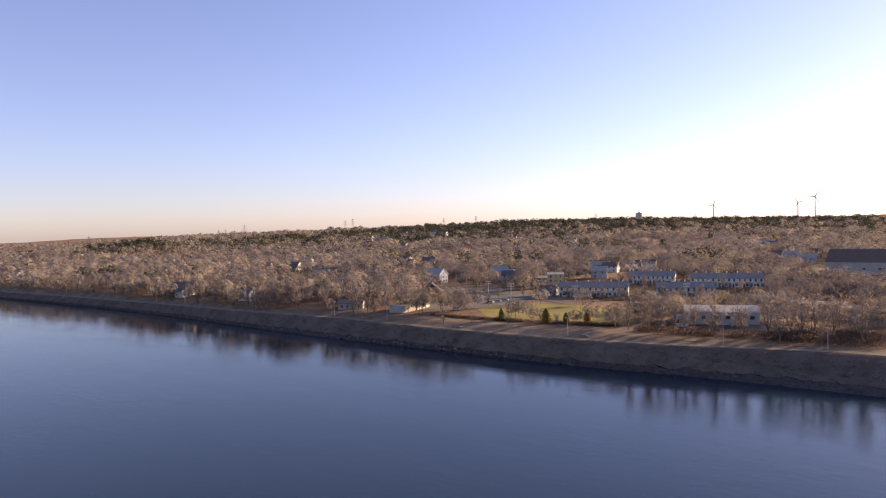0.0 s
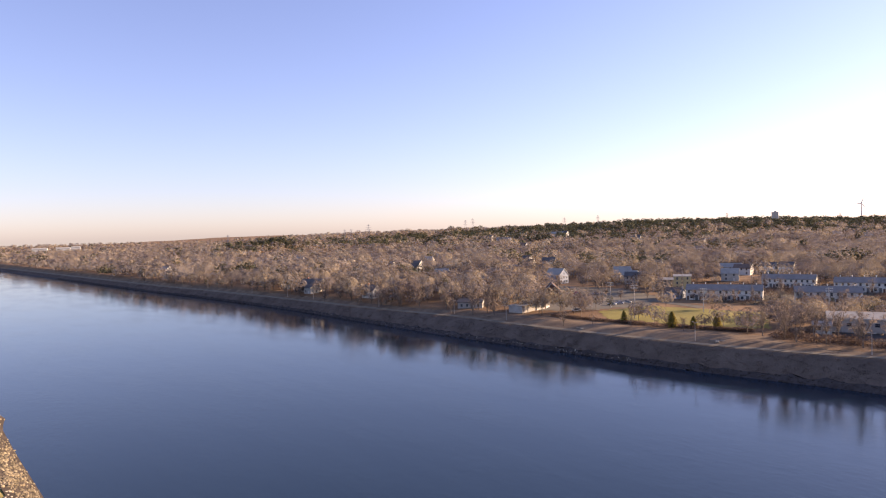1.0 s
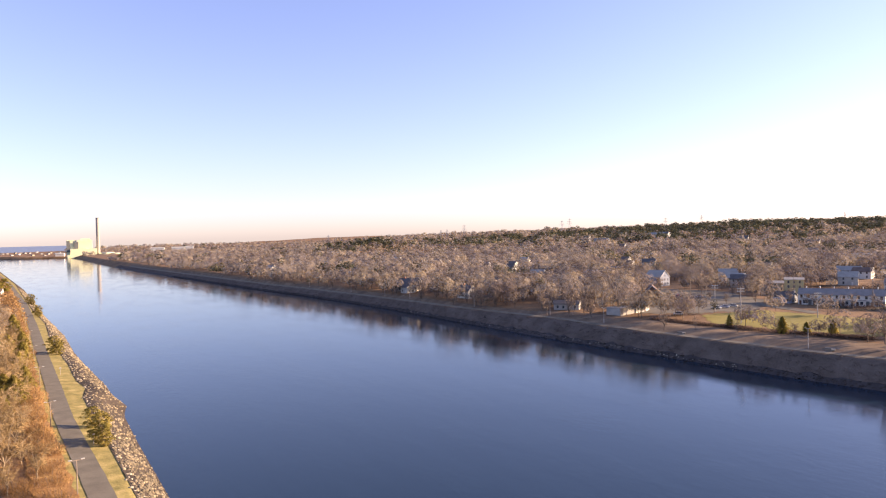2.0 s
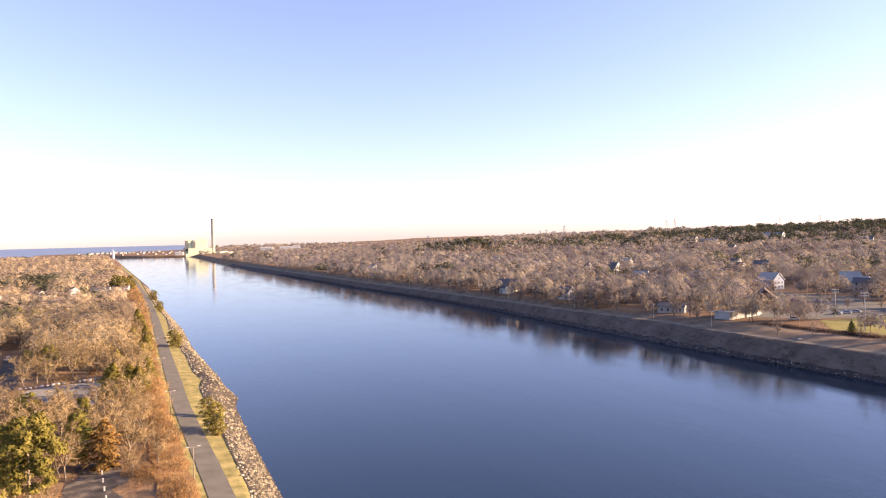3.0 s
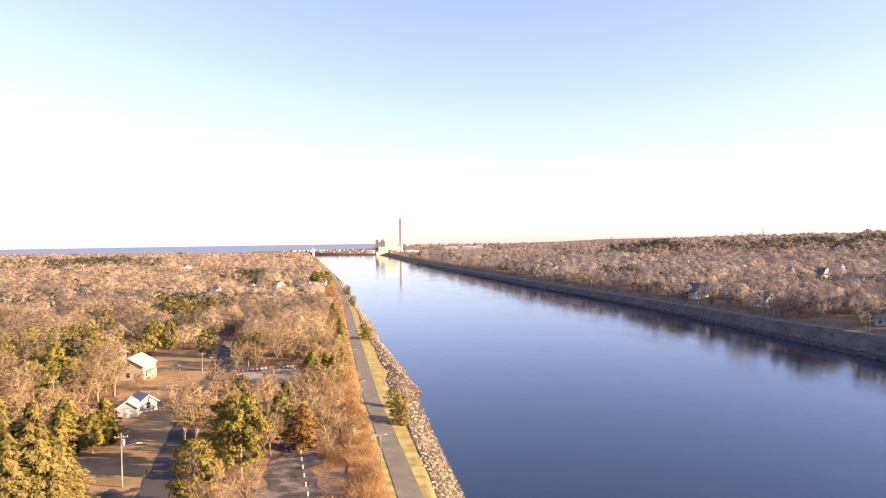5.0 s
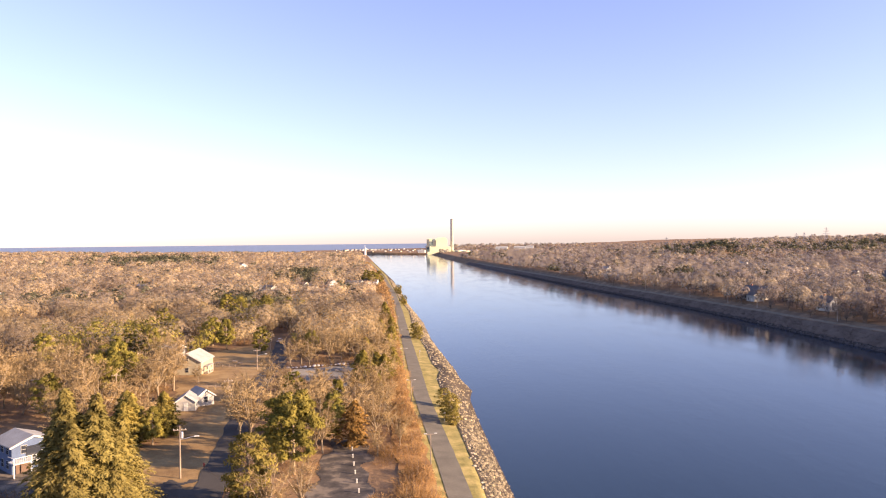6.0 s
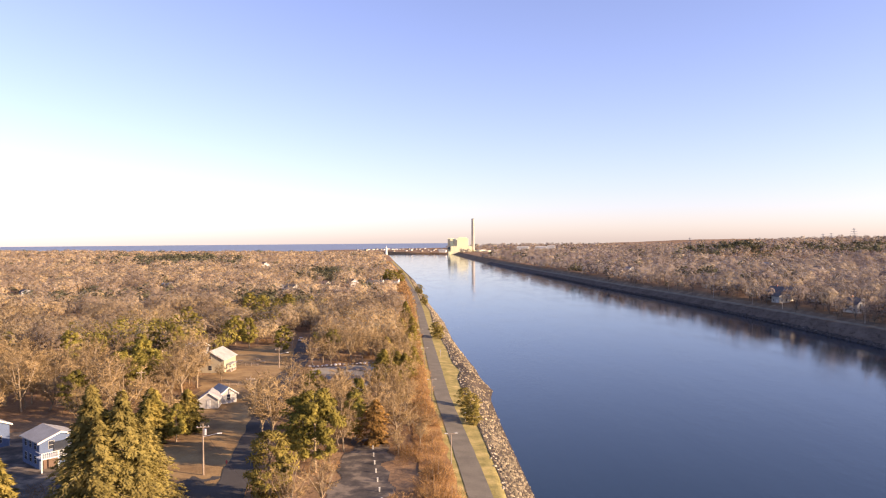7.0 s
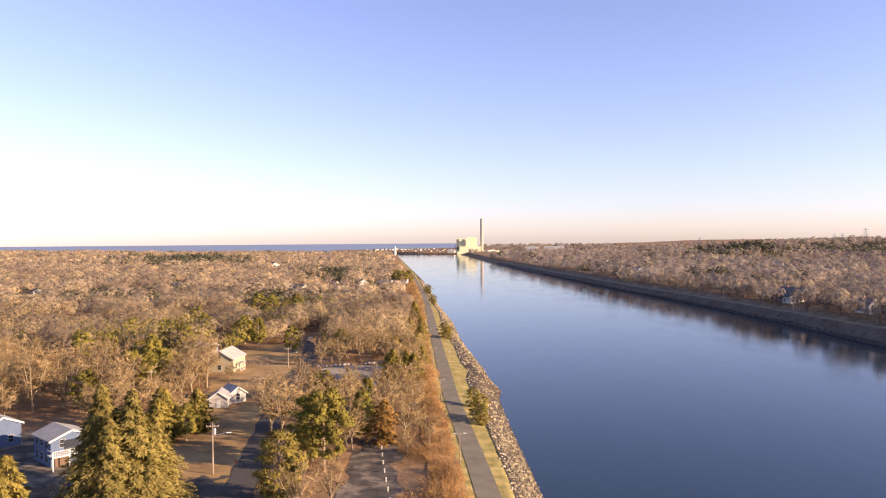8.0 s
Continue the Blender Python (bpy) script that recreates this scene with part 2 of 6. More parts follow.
def part(name, bm, material, parent=None, label="", kind="", at=None):
    """One mesh object, from a bmesh or a finished mesh, under a thing or a part."""
    if isinstance(bm, bmesh.types.BMesh):
        me = bpy.data.meshes.new(name)
        bm.to_mesh(me)
        bm.free()
        me.materials.append(material)
    else:
        me = bm
    ob = new(name, me)
    if parent is not None:
        ob.parent = parent
    if at is not None:
        ob.matrix_basis = at
    return tagged(ob, label, kind=kind)


def thing(name, m, label, category, group="", kind=""):
    """An Empty at the base of a thing."""
    ob = new(name)
    ob.empty_display_size = 0.5
    ob.matrix_basis = m
    return tagged(ob, label, category, group, kind)


def box(bm, x0, x1, y0, y1, z0, z1, bevel=0.0):
    r = bmesh.ops.create_cube(bm, size=1, matrix=Matrix.Translation(((x0 + x1) / 2, (y0 + y1) / 2, (z0 + z1) / 2)) @ Matrix.Diagonal((x1 - x0, y1 - y0, z1 - z0, 1)))
    if bevel:
        es = list({e for v in r["verts"] for e in v.link_edges})
        bmesh.ops.bevel(bm, geom=es, offset=bevel, segments=1, affect="EDGES")
    return bm


def boxed(*a, bevel=0.0):
    return box(bmesh.new(), *a, bevel=bevel)


def rod(bm, p, q, r0, r1, n=8):
    p, q = Vector(p), Vector(q)
    d = q - p
    m = Matrix.Translation((p + q) / 2) @ d.to_track_quat("Z", "Y").to_matrix().to_4x4()
    bmesh.ops.create_cone(bm, cap_ends=True, segments=n, radius1=r0, radius2=r1, depth=d.length, matrix=m)
    return bm


def rodded(*a, n=8):
    return rod(bmesh.new(), *a, n=n)


def prism(bm, outline, y0, y1):
    """An outline in x and z, drawn out along y."""
    a = [bm.verts.new((x, y0, z)) for x, z in outline]
    c = [bm.verts.new((x, y1, z)) for x, z in outline]
    bm.faces.new(a)
    bm.faces.new(c[::-1])
    for i in range(len(a)):
        j = (i + 1) % len(a)
        bm.faces.new((a[j], a[i], c[i], c[j]))
    bmesh.ops.recalc_face_normals(bm, faces=bm.faces)
    return bm


# ---------------------------------------------------------------- lie of the land
RIGHT_Y = [-900, -200, 50, 71, 87, 104, 122, 143, 167, 195, 225, 255, 300, 353, 423, 503, 593, 688, 750, 920, 1320, 1780, 2320, 2560, 2620, 2750, 3000, 3300, 3400, 3800, 6000]
RIGHT_X = [420, 290, 224.5, 222.4, 220.8, 218.2, 214.8, 211.2, 208.8, 206.5, 203.8, 201, 199.3, 197.6, 196.2, 190.7, 182, 169.4, 163.8, 148, 110, 78, 52, 40, -100, -250, -520, -560, -300, 100, 700]
LEFT_Y = [-900, 0, 60, 137, 167, 193, 222, 235, 245, 257, 280, 323, 360, 436, 551, 889, 1447, 2485, 2520, 2600, 2700, 6000]
LEFT_X = [60, 24, 19.8, 17.5, 16.4, 15.5, 14.9, 16.6, 14.9, 13.7, 12.2, 8.1, 5.0, 1.2, -9, -33, -86, -181, -230, -600, -1200, -14000]
AZ = [-40, -10, 5, 12, 18, 24, 30, 36, 42, 48, 54, 60, 66, 72, 80, 120]
RIDGE = [24, 26, 30, 37, 40, 42, 41, 42, 45, 48, 51, 49, 43, 40, 37, 36]


def step(a, b, v):
    k = np.clip((v - a) / (b - a), 0, 1)
    return k * k * (3 - 2 * k)


def shore(y):
    """x of the two waterlines at y."""
    return np.interp(y, LEFT_Y, LEFT_X), np.interp(y, RIGHT_Y, RIGHT_X)


def swell(x, y):
    return (np.sin(x * .011 + 1.3) * np.sin(y * .009 + .4) + .6 * np.sin(x * .023 - y * .017) + .35 * np.sin(x * .05 + y * .043 + 2))


def crest(y):
    """How far behind the far waterline the slope ends."""
    return np.interp(y, [63, 78, 94, 110, 128, 148, 172, 202, 237, 278, 322, 372, 445, 513, 700, 1500], [19, 15.5, 12.5, 10, 8.8, 7.8, 7.4, 7.6, 9.2, 12.5, 9.5, 7.1, 6.8, 5.9, 7, 8])


def height(x, y):
    """Ground height over the water."""
    x, y = np.asarray(x, float), np.asarray(y, float)
    xl, xr = shore(y)
    sl, sr = xl - x, x - xr
    r, az = np.hypot(x, y), np.degrees(np.arctan2(x, y))
    left = np.interp(sl, [-14, 0, 5.5, 7.5, 14, 22, 80, 400, 1200, 3000], [-6, 0, 5.5, 6.5, 7, 7.6, 8, 11, 20, 24])
    left = left + swell(x, y) * 1.2 * step(60, 400, sl)
    left = np.where(sl > 0, left * (1 - .8 * step(2200, 2560, y)), left)
    u = sr / crest(y)
    rise = np.interp(y, [60, 110, 150, 205, 245, 300, 450, 700, 1200], [7.7, 7.5, 7.3, 7.1, 6.8, 6.5, 4.9, 4.2, 3.6])
    slope = np.interp(u, [-1, 0, .35, 1], [-7, 0, .38, 1]) * np.where(u < 0, 1, rise)
    right = np.where(u < 1, slope, rise + (8.9 - rise) * step(0, 1, (sr - crest(y)) / 14) + np.interp(sr, [30, 70, 200, 320, 500], [0, 1.1, 2.1, 4.1, 6.1]))
    far = np.interp(az, AZ, RIDGE)
    right = right + (far - 13) * step(380, 1500, sr)
    right = right + swell(x, y) * 1.4 * step(200, 700, sr) + swell(x * 2.3 + 40, y * 2.3) * 3.2 * step(330, 700, sr) * (1 - .6 * step(1300, 1700, sr))
    hx, hy = r - 1380, (az - 22.6) * 24
    right = right + 19 * np.exp(-(hx / 150) ** 2 - (hy / 110) ** 2)
    shelf = np.where((y > 2560), np.minimum(right, 4 + .03 * (y - 2560)), right)
    return np.where(sl > sr, left, shelf)

# ---------------------------------------------------------------- ground, one sheet, and the water
COLS_L = [9000, 5000, 3500, 2600, 2000, 1500, 1200, 950, 750, 600, 480, 400, 340, 280, 230, 190, 150, 120, 104, 92, 80, 72, 64, 56, 48, 40, 33, 27, 22, 18, 14, 11.5, 9, 7.5, 5.5, 2.5, 0, -5, -14]
COLS_R = [-16, -6, 0, 2, 4, 6, 8, 10, 12, 14, 16, 18, 20, 22, 24, 26, 28, 30, 34, 38, 45, 60, 70, 90, 115, 145, 175, 200, 240, 280, 320, 370, 430, 500, 600, 720, 860, 1020, 1200, 1400, 1650, 2000, 2600, 3400, 5000, 9000]
rows_y = np.concatenate([np.arange(-600, 0, 60), np.arange(0, 60, 12), np.arange(60, 500, 5), np.arange(500, 1000, 14), np.arange(1000, 2440, 40), np.arange(2440, 2800, 10), np.arange(2800, 4000, 50), np.arange(4000, 5001, 200)])


def sheet():
    V = []
    for y in rows_y:
        xl, xr = (float(v) for v in shore(y))
        xs = np.array([xl - c for c in COLS_L] + [xr + c for c in COLS_R])
        V.append(np.stack([xs, np.full(len(xs), y), height(xs, np.full(len(xs), y))], 1))
    n, k = len(COLS_L) + len(COLS_R), len(rows_y)
    i = (np.arange(k - 1)[:, None] * n + np.arange(n - 1)[None]).ravel()
    T = np.concatenate([np.stack([i, i + 1, i + n + 1], 1), np.stack([i, i + n + 1, i + n], 1)])
    return np.concatenate(V), T


ground = part("ground", mesh_from("ground", *sheet(), M["ground"]), None)
tagged(ground, "leaf-strewn winter ground on both banks, rising to low hills", "ground", kind="structure")
bm = bmesh.new()
bmesh.ops.create_grid(bm, x_segments=40, y_segments=40, size=5600)
water = tagged(part("water", bm, M["water"], None), "deep blue rippled canal water reflecting the sky", "water", kind="structure")
bm = bmesh.new()
arc = [radians(a) for a in range(-70, 2)]
lo = [bm.verts.new((3150 * math.sin(a), 3150 * math.cos(a), .6)) for a in arc]
hi = [bm.verts.new((4905 * math.sin(a), 4905 * math.cos(a), 31.0)) for a in arc]
for i in range(len(arc) - 1):
    bm.faces.new((lo[i], lo[i + 1], hi[i + 1], hi[i]))
tagged(part("backdrop", bm, M["sea"], None), "hazy blue open sea along the horizon", "sea", kind="structure")


# ---------------------------------------------------------------- trees
def tubes(P, Q, R0, R1, n=4):
    """Tapered tubes from P to Q, as arrays."""
    P, Q = np.asarray(P, float), np.asarray(Q, float)
    R0, R1 = np.broadcast_to(R0, len(P)), np.broadcast_to(R1, len(P))
    d = Q - P
    d = d / np.maximum(np.linalg.norm(d, axis=1, keepdims=True), 1e-6)
    ref = np.where(np.abs(d[:, 2:3]) > .9, np.array([[1., 0, 0]]), np.array([[0, 0, 1.]]))
    u = np.cross(d, ref)
    u /= np.linalg.norm(u, axis=1, keepdims=True)
    w = np.cross(d, u)
    a = np.arange(n) * 2 * np.pi / n
    ring = u[:, None] * np.cos(a)[None, :, None] + w[:, None] * np.sin(a)[None, :, None]
    V = np.concatenate([P[:, None] + ring * R0[:, None, None], Q[:, None] + ring * R1[:, None, None]], 1)
    i, j = np.arange(n), (np.arange(n) + 1) % n
    T = np.concatenate([np.stack([i, j, j + n], 1), np.stack([i, j + n, i + n], 1)])
    F = (np.arange(len(P))[:, None, None] * 2 * n + T[None]).reshape(-1, 3)
    return V.reshape(-1, 3), F


def blades(P, D, width, N, rng, level=.3, shell=0.0):
    """One thin triangle from each P along D, with the crown's outward direction N. shell: how far it lies flat on the crown."""
    s = np.cross(D, rng.normal(size=D.shape) * (1 - shell) + N * shell * 2)
    s /= np.maximum(np.linalg.norm(s, axis=1, keepdims=True), 1e-6)
    s *= np.asarray(width).reshape(-1, 1) / 2
    V = np.stack([P - s, P + s, P + D], 1).reshape(-1, 3)
    N = N * [1, 1, level]
    N = N / np.maximum(np.linalg.norm(N, axis=1, keepdims=True), 1e-6)
    return V, np.arange(len(V)).reshape(-1, 3), np.repeat(N, 3, 0)


def join(*groups):
    V, F, n = [], [], 0
    for v, f in groups:
        V.append(v)
        F.append(f + n)
        n += len(v)
    return np.concatenate(V), np.concatenate(F)


def bare_tree(seed, h, wide, limbs, subs, twigs, tw):
    """A leafless broadleaf tree: wood, and a haze of twigs."""
    rng = np.random.default_rng(seed)
    fork = h * rng.uniform(.14, .26)
    lean = rng.normal(size=2) * .03 * h
    base, top = np.array([0, 0, -.3]), np.array([lean[0], lean[1], fork])
    groups = [tubes([base], [top], [.016 * h + .05], [.012 * h + .03], 6)]
    a = np.arange(limbs) * 2 * np.pi / limbs + rng.uniform(-.4, .4, limbs)
    out = rng.uniform(.35, 1, limbs) * wide * .8
    out[0] *= .2
    mid = np.stack([top[0] + np.cos(a) * out * .5, top[1] + np.sin(a) * out * .5, fork + (h - fork) * rng.uniform(.22, .36, limbs)], 1)
    end = np.stack([top[0] + np.cos(a) * out, top[1] + np.sin(a) * out, h * (.95 - .38 * (out / wide) ** 2) * rng.uniform(.85, 1, limbs)], 1)
    groups += [tubes(np.repeat(top[None], limbs, 0) - [0, 0, .1], mid, .009 * h + .025, .007 * h + .015, 4), tubes(mid, end, .007 * h + .015, .016, 4)]
    L = rng.integers(0, limbs, subs)
    k = rng.uniform(-.5, .95, (subs, 1))
    s0 = np.where(k < 0, mid[L] + (top - mid[L]) * -k, mid[L] + (end[L] - mid[L]) * k)
    sd = rng.normal(size=(subs, 3)) * [1, 1, .45] + [0, 0, .4] + (s0 - [top[0], top[1], h * .5]) / wide * .9
    sd /= np.linalg.norm(sd, axis=1, keepdims=True)
    s1 = s0 + sd * rng.uniform(.16, .32, (subs, 1)) * h * .8
    groups.append(tubes(s0, s1, .003 * h + .013, .009, 3))
    S = rng.integers(0, subs, twigs)
    t0 = s0[S] + (s1[S] - s0[S]) * rng.uniform(.15, 1, (twigs, 1))
    td = rng.normal(size=(twigs, 3)) * [1, 1, .7] + [0, 0, .4] + sd[S] * .7
    td /= np.linalg.norm(td, axis=1, keepdims=True)
    td *= rng.uniform(.05, .13, (twigs, 1)) * h
    N = (t0 - [0, 0, h * .42]) / wide + rng.normal(size=t0.shape) * .35
    return join(*groups), blades(t0, td, rng.uniform(.6, 1.3, twigs) * tw, N, rng)


def haze_tree(seed, h, wide, n, tw, length, low=.3, limbs=True, fuzz=.2, lobes=8):
    """A tree for the distance: a trunk, a few limbs and a crown of several rounded lobes, each a haze of short twigs."""
    rng = np.random.default_rng(seed)
    base = np.array([0, 0, h * (low + (1 - low) * .42)])
    rad = np.array([wide, wide, h * (1 - low) * .56])
    wood = tubes([[0, 0, -.5]], [[0, 0, h * .5]], [.012 * h + .05], [.01 * h], 3)
    if limbs:
        a = np.arange(6) * 1.047 + rng.uniform(-.4, .4, 6)
        tips = np.stack([np.cos(a) * wide * .6, np.sin(a) * wide * .6, h * rng.uniform(.6, .85, 6)], 1)
        wood = join(wood, tubes(np.repeat([[0, 0, h * .28]], 6, 0), tips, .009 * h, .03, 3))
    a = np.arange(lobes) * 2.4 + rng.uniform(-.4, .4, lobes)
    up = np.linspace(-.45, .85, lobes) + rng.uniform(-.12, .12, lobes)
    ring = np.sqrt(np.clip(1 - up ** 2, .05, 1))
    mid = base + np.stack([np.cos(a) * ring, np.sin(a) * ring, up], 1) * rad * .56
    size = rng.uniform(.40, .56, lobes)[:, None] * rad * [1, 1, .95]
    m = n * 3
    L = rng.integers(0, lobes, m)
    q = rng.normal(size=(m, 3))
    q /= np.linalg.norm(q, axis=1, keepdims=True)
    c = mid[L] + q * size[L] * rng.uniform(.8, 1.05, (m, 1))
    depth = np.linalg.norm((c[:, None] - mid[None]) / size[None], axis=2).min(1)
    keep = np.argsort(-(depth + rng.uniform(0, .25, m)))[:n]
    q, c, L = q[keep], c[keep], L[keep]
    whole = (c - base) / rad
    N = q * .38 + whole * .55 + [0, 0, .25]
    N /= np.linalg.norm(N, axis=1, keepdims=True)
    thin = rng.uniform(size=n) < fuzz
    r = rng.normal(size=(n, 3)) + [0, 0, .35]
    d = r - (r * N).sum(1, keepdims=True) * N
    d /= np.maximum(np.linalg.norm(d, axis=1, keepdims=True), .05)
    d = d + N * np.where(thin, .7, 0)[:, None]
    d /= np.linalg.norm(d, axis=1, keepdims=True)
    d *= length * rng.uniform(.7, 1.3, (n, 1))
    V, F, _ = blades(c - d * np.where(thin, .2, .5)[:, None], d, tw * rng.uniform(.7, 1.4, n) * np.where(thin, .3, 1), N, rng, .3, 1.0)
    N = np.repeat(N, 3, 0)
    return wood, (V, F, N)


def pine_tree(seed, h, wide, tufts, per, tw, bare=.3):
    """A pine: a trunk, branches and rounded clumps of needles with gaps between them."""
    rng = np.random.default_rng(seed)
    wood = [tubes([[0, 0, -.3]], [[0, 0, h * .95]], [.02 * h + .06], [.03], 6)]
    z = h * rng.uniform(bare, .97, tufts)
    a = rng.uniform(0, 6.28, tufts)
    prof = wide * np.clip(np.sin(np.clip((z / h - bare) / (1.02 - bare), 0, 1) * 2.4 + .55), .15, 1) * (1 + .2 * np.sin(2 * a + seed) + .14 * np.sin(3 * a + z * 1.3))
    r = prof * rng.uniform(.5, 1.05, tufts)
    c = np.stack([np.cos(a) * r, np.sin(a) * r, z], 1)
    wood.append(tubes(np.stack([0 * z, 0 * z, z - r * .35], 1), c, .04, .012, 3))
    q = rng.normal(size=(tufts * per, 3))
    q /= np.linalg.norm(q, axis=1, keepdims=True)
    q[:, 2] = np.where(q[:, 2] < -.2, -q[:, 2], q[:, 2])
    size = wide * np.repeat(rng.uniform(.19, .33, tufts), per)[:, None]
    C = np.repeat(c, per, 0) + q * size * rng.uniform(.5, 1, (tufts * per, 1)) * [1, 1, .65]
    N = q * .7 + (C - [0, 0, h * .5]) / wide * .45 + [0, 0, .3]
    N /= np.linalg.norm(N, axis=1, keepdims=True)
    d = rng.normal(size=C.shape)
    d = d - (d * N).sum(1, keepdims=True) * N * .6
    d /= np.linalg.norm(d, axis=1, keepdims=True)
    return join(*wood), blades(C, d * rng.uniform(.35, .75, (len(C), 1)), tw * rng.uniform(.8, 1.5, len(C)), N, rng, .9, .8)


def spruce_tree(seed, h, wide, whorls, arms, per, tw, full=False):
    """A spruce or cedar: a ragged cone of drooping boughs, each a flat spray of needles."""
    rng = np.random.default_rng(seed)
    wood = [tubes([[0, 0, -.3]], [[0, 0, h]], [.018 * h + .06], [.02], 6)]
    z = np.repeat(np.linspace(.05, .97, whorls) * h, arms) + rng.normal(size=whorls * arms) * h * .018
    a = rng.uniform(0, 6.28, len(z))
    t = np.clip(z / h, 0, 1)
    r = wide * ((1 - t ** 2.4) * np.clip(.6 + 1.3 * t, 0, 1) if full else 1 - t ** 1.15) * rng.uniform(.55, 1.18, len(z)) * (1 + .16 * np.sin(2 * a + seed) + .1 * np.sin(3 * a + z)) + .15
    p0 = np.stack([0 * z, 0 * z, z + r * .10], 1)
    p1 = np.stack([np.cos(a) * r, np.sin(a) * r, z - r * rng.uniform(.05, .3, len(z))], 1)
    wood.append(tubes(p0, p1, .03, .01, 3))
    n = len(z) * per
    k = rng.uniform(.3, 1.05, (n, 1))
    B = np.repeat(p0, per, 0) + np.repeat(p1 - p0, per, 0) * k
    side = np.stack([-np.sin(a), np.cos(a), 0 * a], 1)
    spread = np.repeat(r, per)[:, None] * .30 * (1.15 - k)
    u = rng.uniform(-1, 1, (n, 1))
    B += np.repeat(side, per, 0) * u * spread + rng.normal(size=B.shape) * [.05, .05, .10]
    way = np.repeat(p1 - p0, per, 0)
    d = way / np.linalg.norm(way, axis=1, keepdims=True) + np.repeat(side, per, 0) * u * .7 + rng.normal(size=B.shape) * .25 + [0, 0, -.15]
    d /= np.linalg.norm(d, axis=1, keepdims=True)
    out = np.repeat(np.stack([np.cos(a), np.sin(a), 0 * a], 1), per, 0)
    N = out * .75 + [0, 0, .55] + rng.normal(size=B.shape) * .22
    return join(*wood), blades(B, d * rng.uniform(.3, .75, (n, 1)), tw * rng.uniform(.8, 1.5, n), N, rng, .9, .7)


def brush(seed, h, wide, n, tw):
    """A low tangle of stems."""
    rng = np.random.default_rng(seed)
    a, r = rng.uniform(0, 6.28, n), wide * np.sqrt(rng.uniform(0, 1, n))
    P = np.stack([np.cos(a) * r, np.sin(a) * r, rng.uniform(-.1, .75, n) * h * (1 - .5 * (r / wide) ** 2)], 1)
    d = rng.normal(size=(n, 3)) * [.6, .6, .4] + [0, 0, .7] + P / wide * [.6, .6, 0]
    d /= np.linalg.norm(d, axis=1, keepdims=True)
    m = max(2, n // 40)
    stems = tubes(np.stack([P[:m, 0] * .3, P[:m, 1] * .3, np.full(m, -.1)], 1), np.stack([P[:m, 0], P[:m, 1], np.abs(P[:m, 2]) + h * .4], 1), .03, .01, 3)
    N = P / np.array([wide, wide, h]) + [0, 0, .2] + rng.normal(size=P.shape) * .3
    return stems, blades(P, d * rng.uniform(.14, .36, (n, 1)) * h, tw * rng.uniform(.7, 1.3, n), N, rng)


def scatter(models, X, Y, Z, S, A, K):
    """Many trees joined: model K[i] at (X, Y, Z), turned by A and scaled by S. Wood and crown, each as corners, triangles, outward directions and a tone of each tree's own."""
    TONES = np.random.default_rng(len(X)).uniform(0, 1, len(X))
    out = []
    for which in (0, 1):
        gs, ns, ts = [], [], []
        for k, model in enumerate(models):
            V, F, *N = model[which]
            i = np.where(K == k)[0]
            if not len(i):
                continue
            c, s = np.cos(A[i])[:, None], np.sin(A[i])[:, None]

            def turn(W):
                return np.stack([W[None, :, 0] * c - W[None, :, 1] * s, W[None, :, 0] * s + W[None, :, 1] * c, np.repeat(W[None, :, 2], len(i), 0)], 2)
            v = turn(V) * S[i][:, None, None] + np.stack([X[i], Y[i], Z[i]], 1)[:, None, :]
            f = F[None] + (np.arange(len(i)) * len(V))[:, None, None]
            gs.append((v.reshape(-1, 3), f.reshape(-1, 3)))
            if N:
                ns.append(turn(N[0]).reshape(-1, 3))
                ts.append(np.repeat(TONES[i], len(V)))
        out.append((*join(*gs), np.concatenate(ns) if ns else None, np.concatenate(ts) if ts else None))
    return out


def jitter(spacing, x0, x1, y0, y1, seed):
    rng = np.random.default_rng(seed)
    gx, gy = np.meshgrid(np.arange(x0, x1, spacing), np.arange(y0, y1, spacing))
    return gx.ravel() + rng.uniform(-.45, .45, gx.size) * spacing, gy.ravel() + rng.uniform(-.45, .45, gx.size) * spacing


# ---------------------------------------------------------------- open places, each a rough polygon on the plan
LAWN = [(219, 306), (233, 260), (234, 230), (233, 195), (246, 138), (231, 118), (221, 179), (216, 241), (213, 297)]
FIELD = [(259, 229), (291, 224), (300, 168), (259, 144), (251, 172), (244, 210)]
PARKING = [(243, 271), (303, 308), (346, 350), (356, 297), (331, 250), (291, 224), (265, 234), (251, 246)]
TOWN_GREEN = [(326, 240), (322, 190), (342, 138), (398, 140), (453, 164), (440, 214), (426, 246), (400, 279), (356, 272)]
HALL_YARD = [(250, 124), (260, 90), (306, 104), (290, 140)]
WORKS_YARD = [(298, 104), (304, 66), (348, 74), (340, 112)]
DARK_LOT = [(-18.5, 152), (-12, 154), (-9.5, 130), (-8, 105), (-18.5, 105), (-19.5, 130)]
GRAVEL_LOT = [(-43, 235), (-21.5, 243), (-15, 214), (-19, 196), (-27, 207), (-42, 224)]
YARD = [(-62, 170), (-72, 212), (-82, 267), (-66, 298), (-50, 251), (-47, 223), (-50, 201), (-42, 159), (-37, 122), (-42, 106), (-52, 118), (-56, 146)]
BLUE_YARD = [(-100, 155), (-81, 157), (-66, 135), (-62, 118), (-72, 112), (-96, 128)]
LODGE_YARD = [(330, 372), (380, 372), (384, 338), (340, 336)]
ARENA_YARD = [(445, 140), (490, 158), (585, 158), (585, 40), (450, 40)]
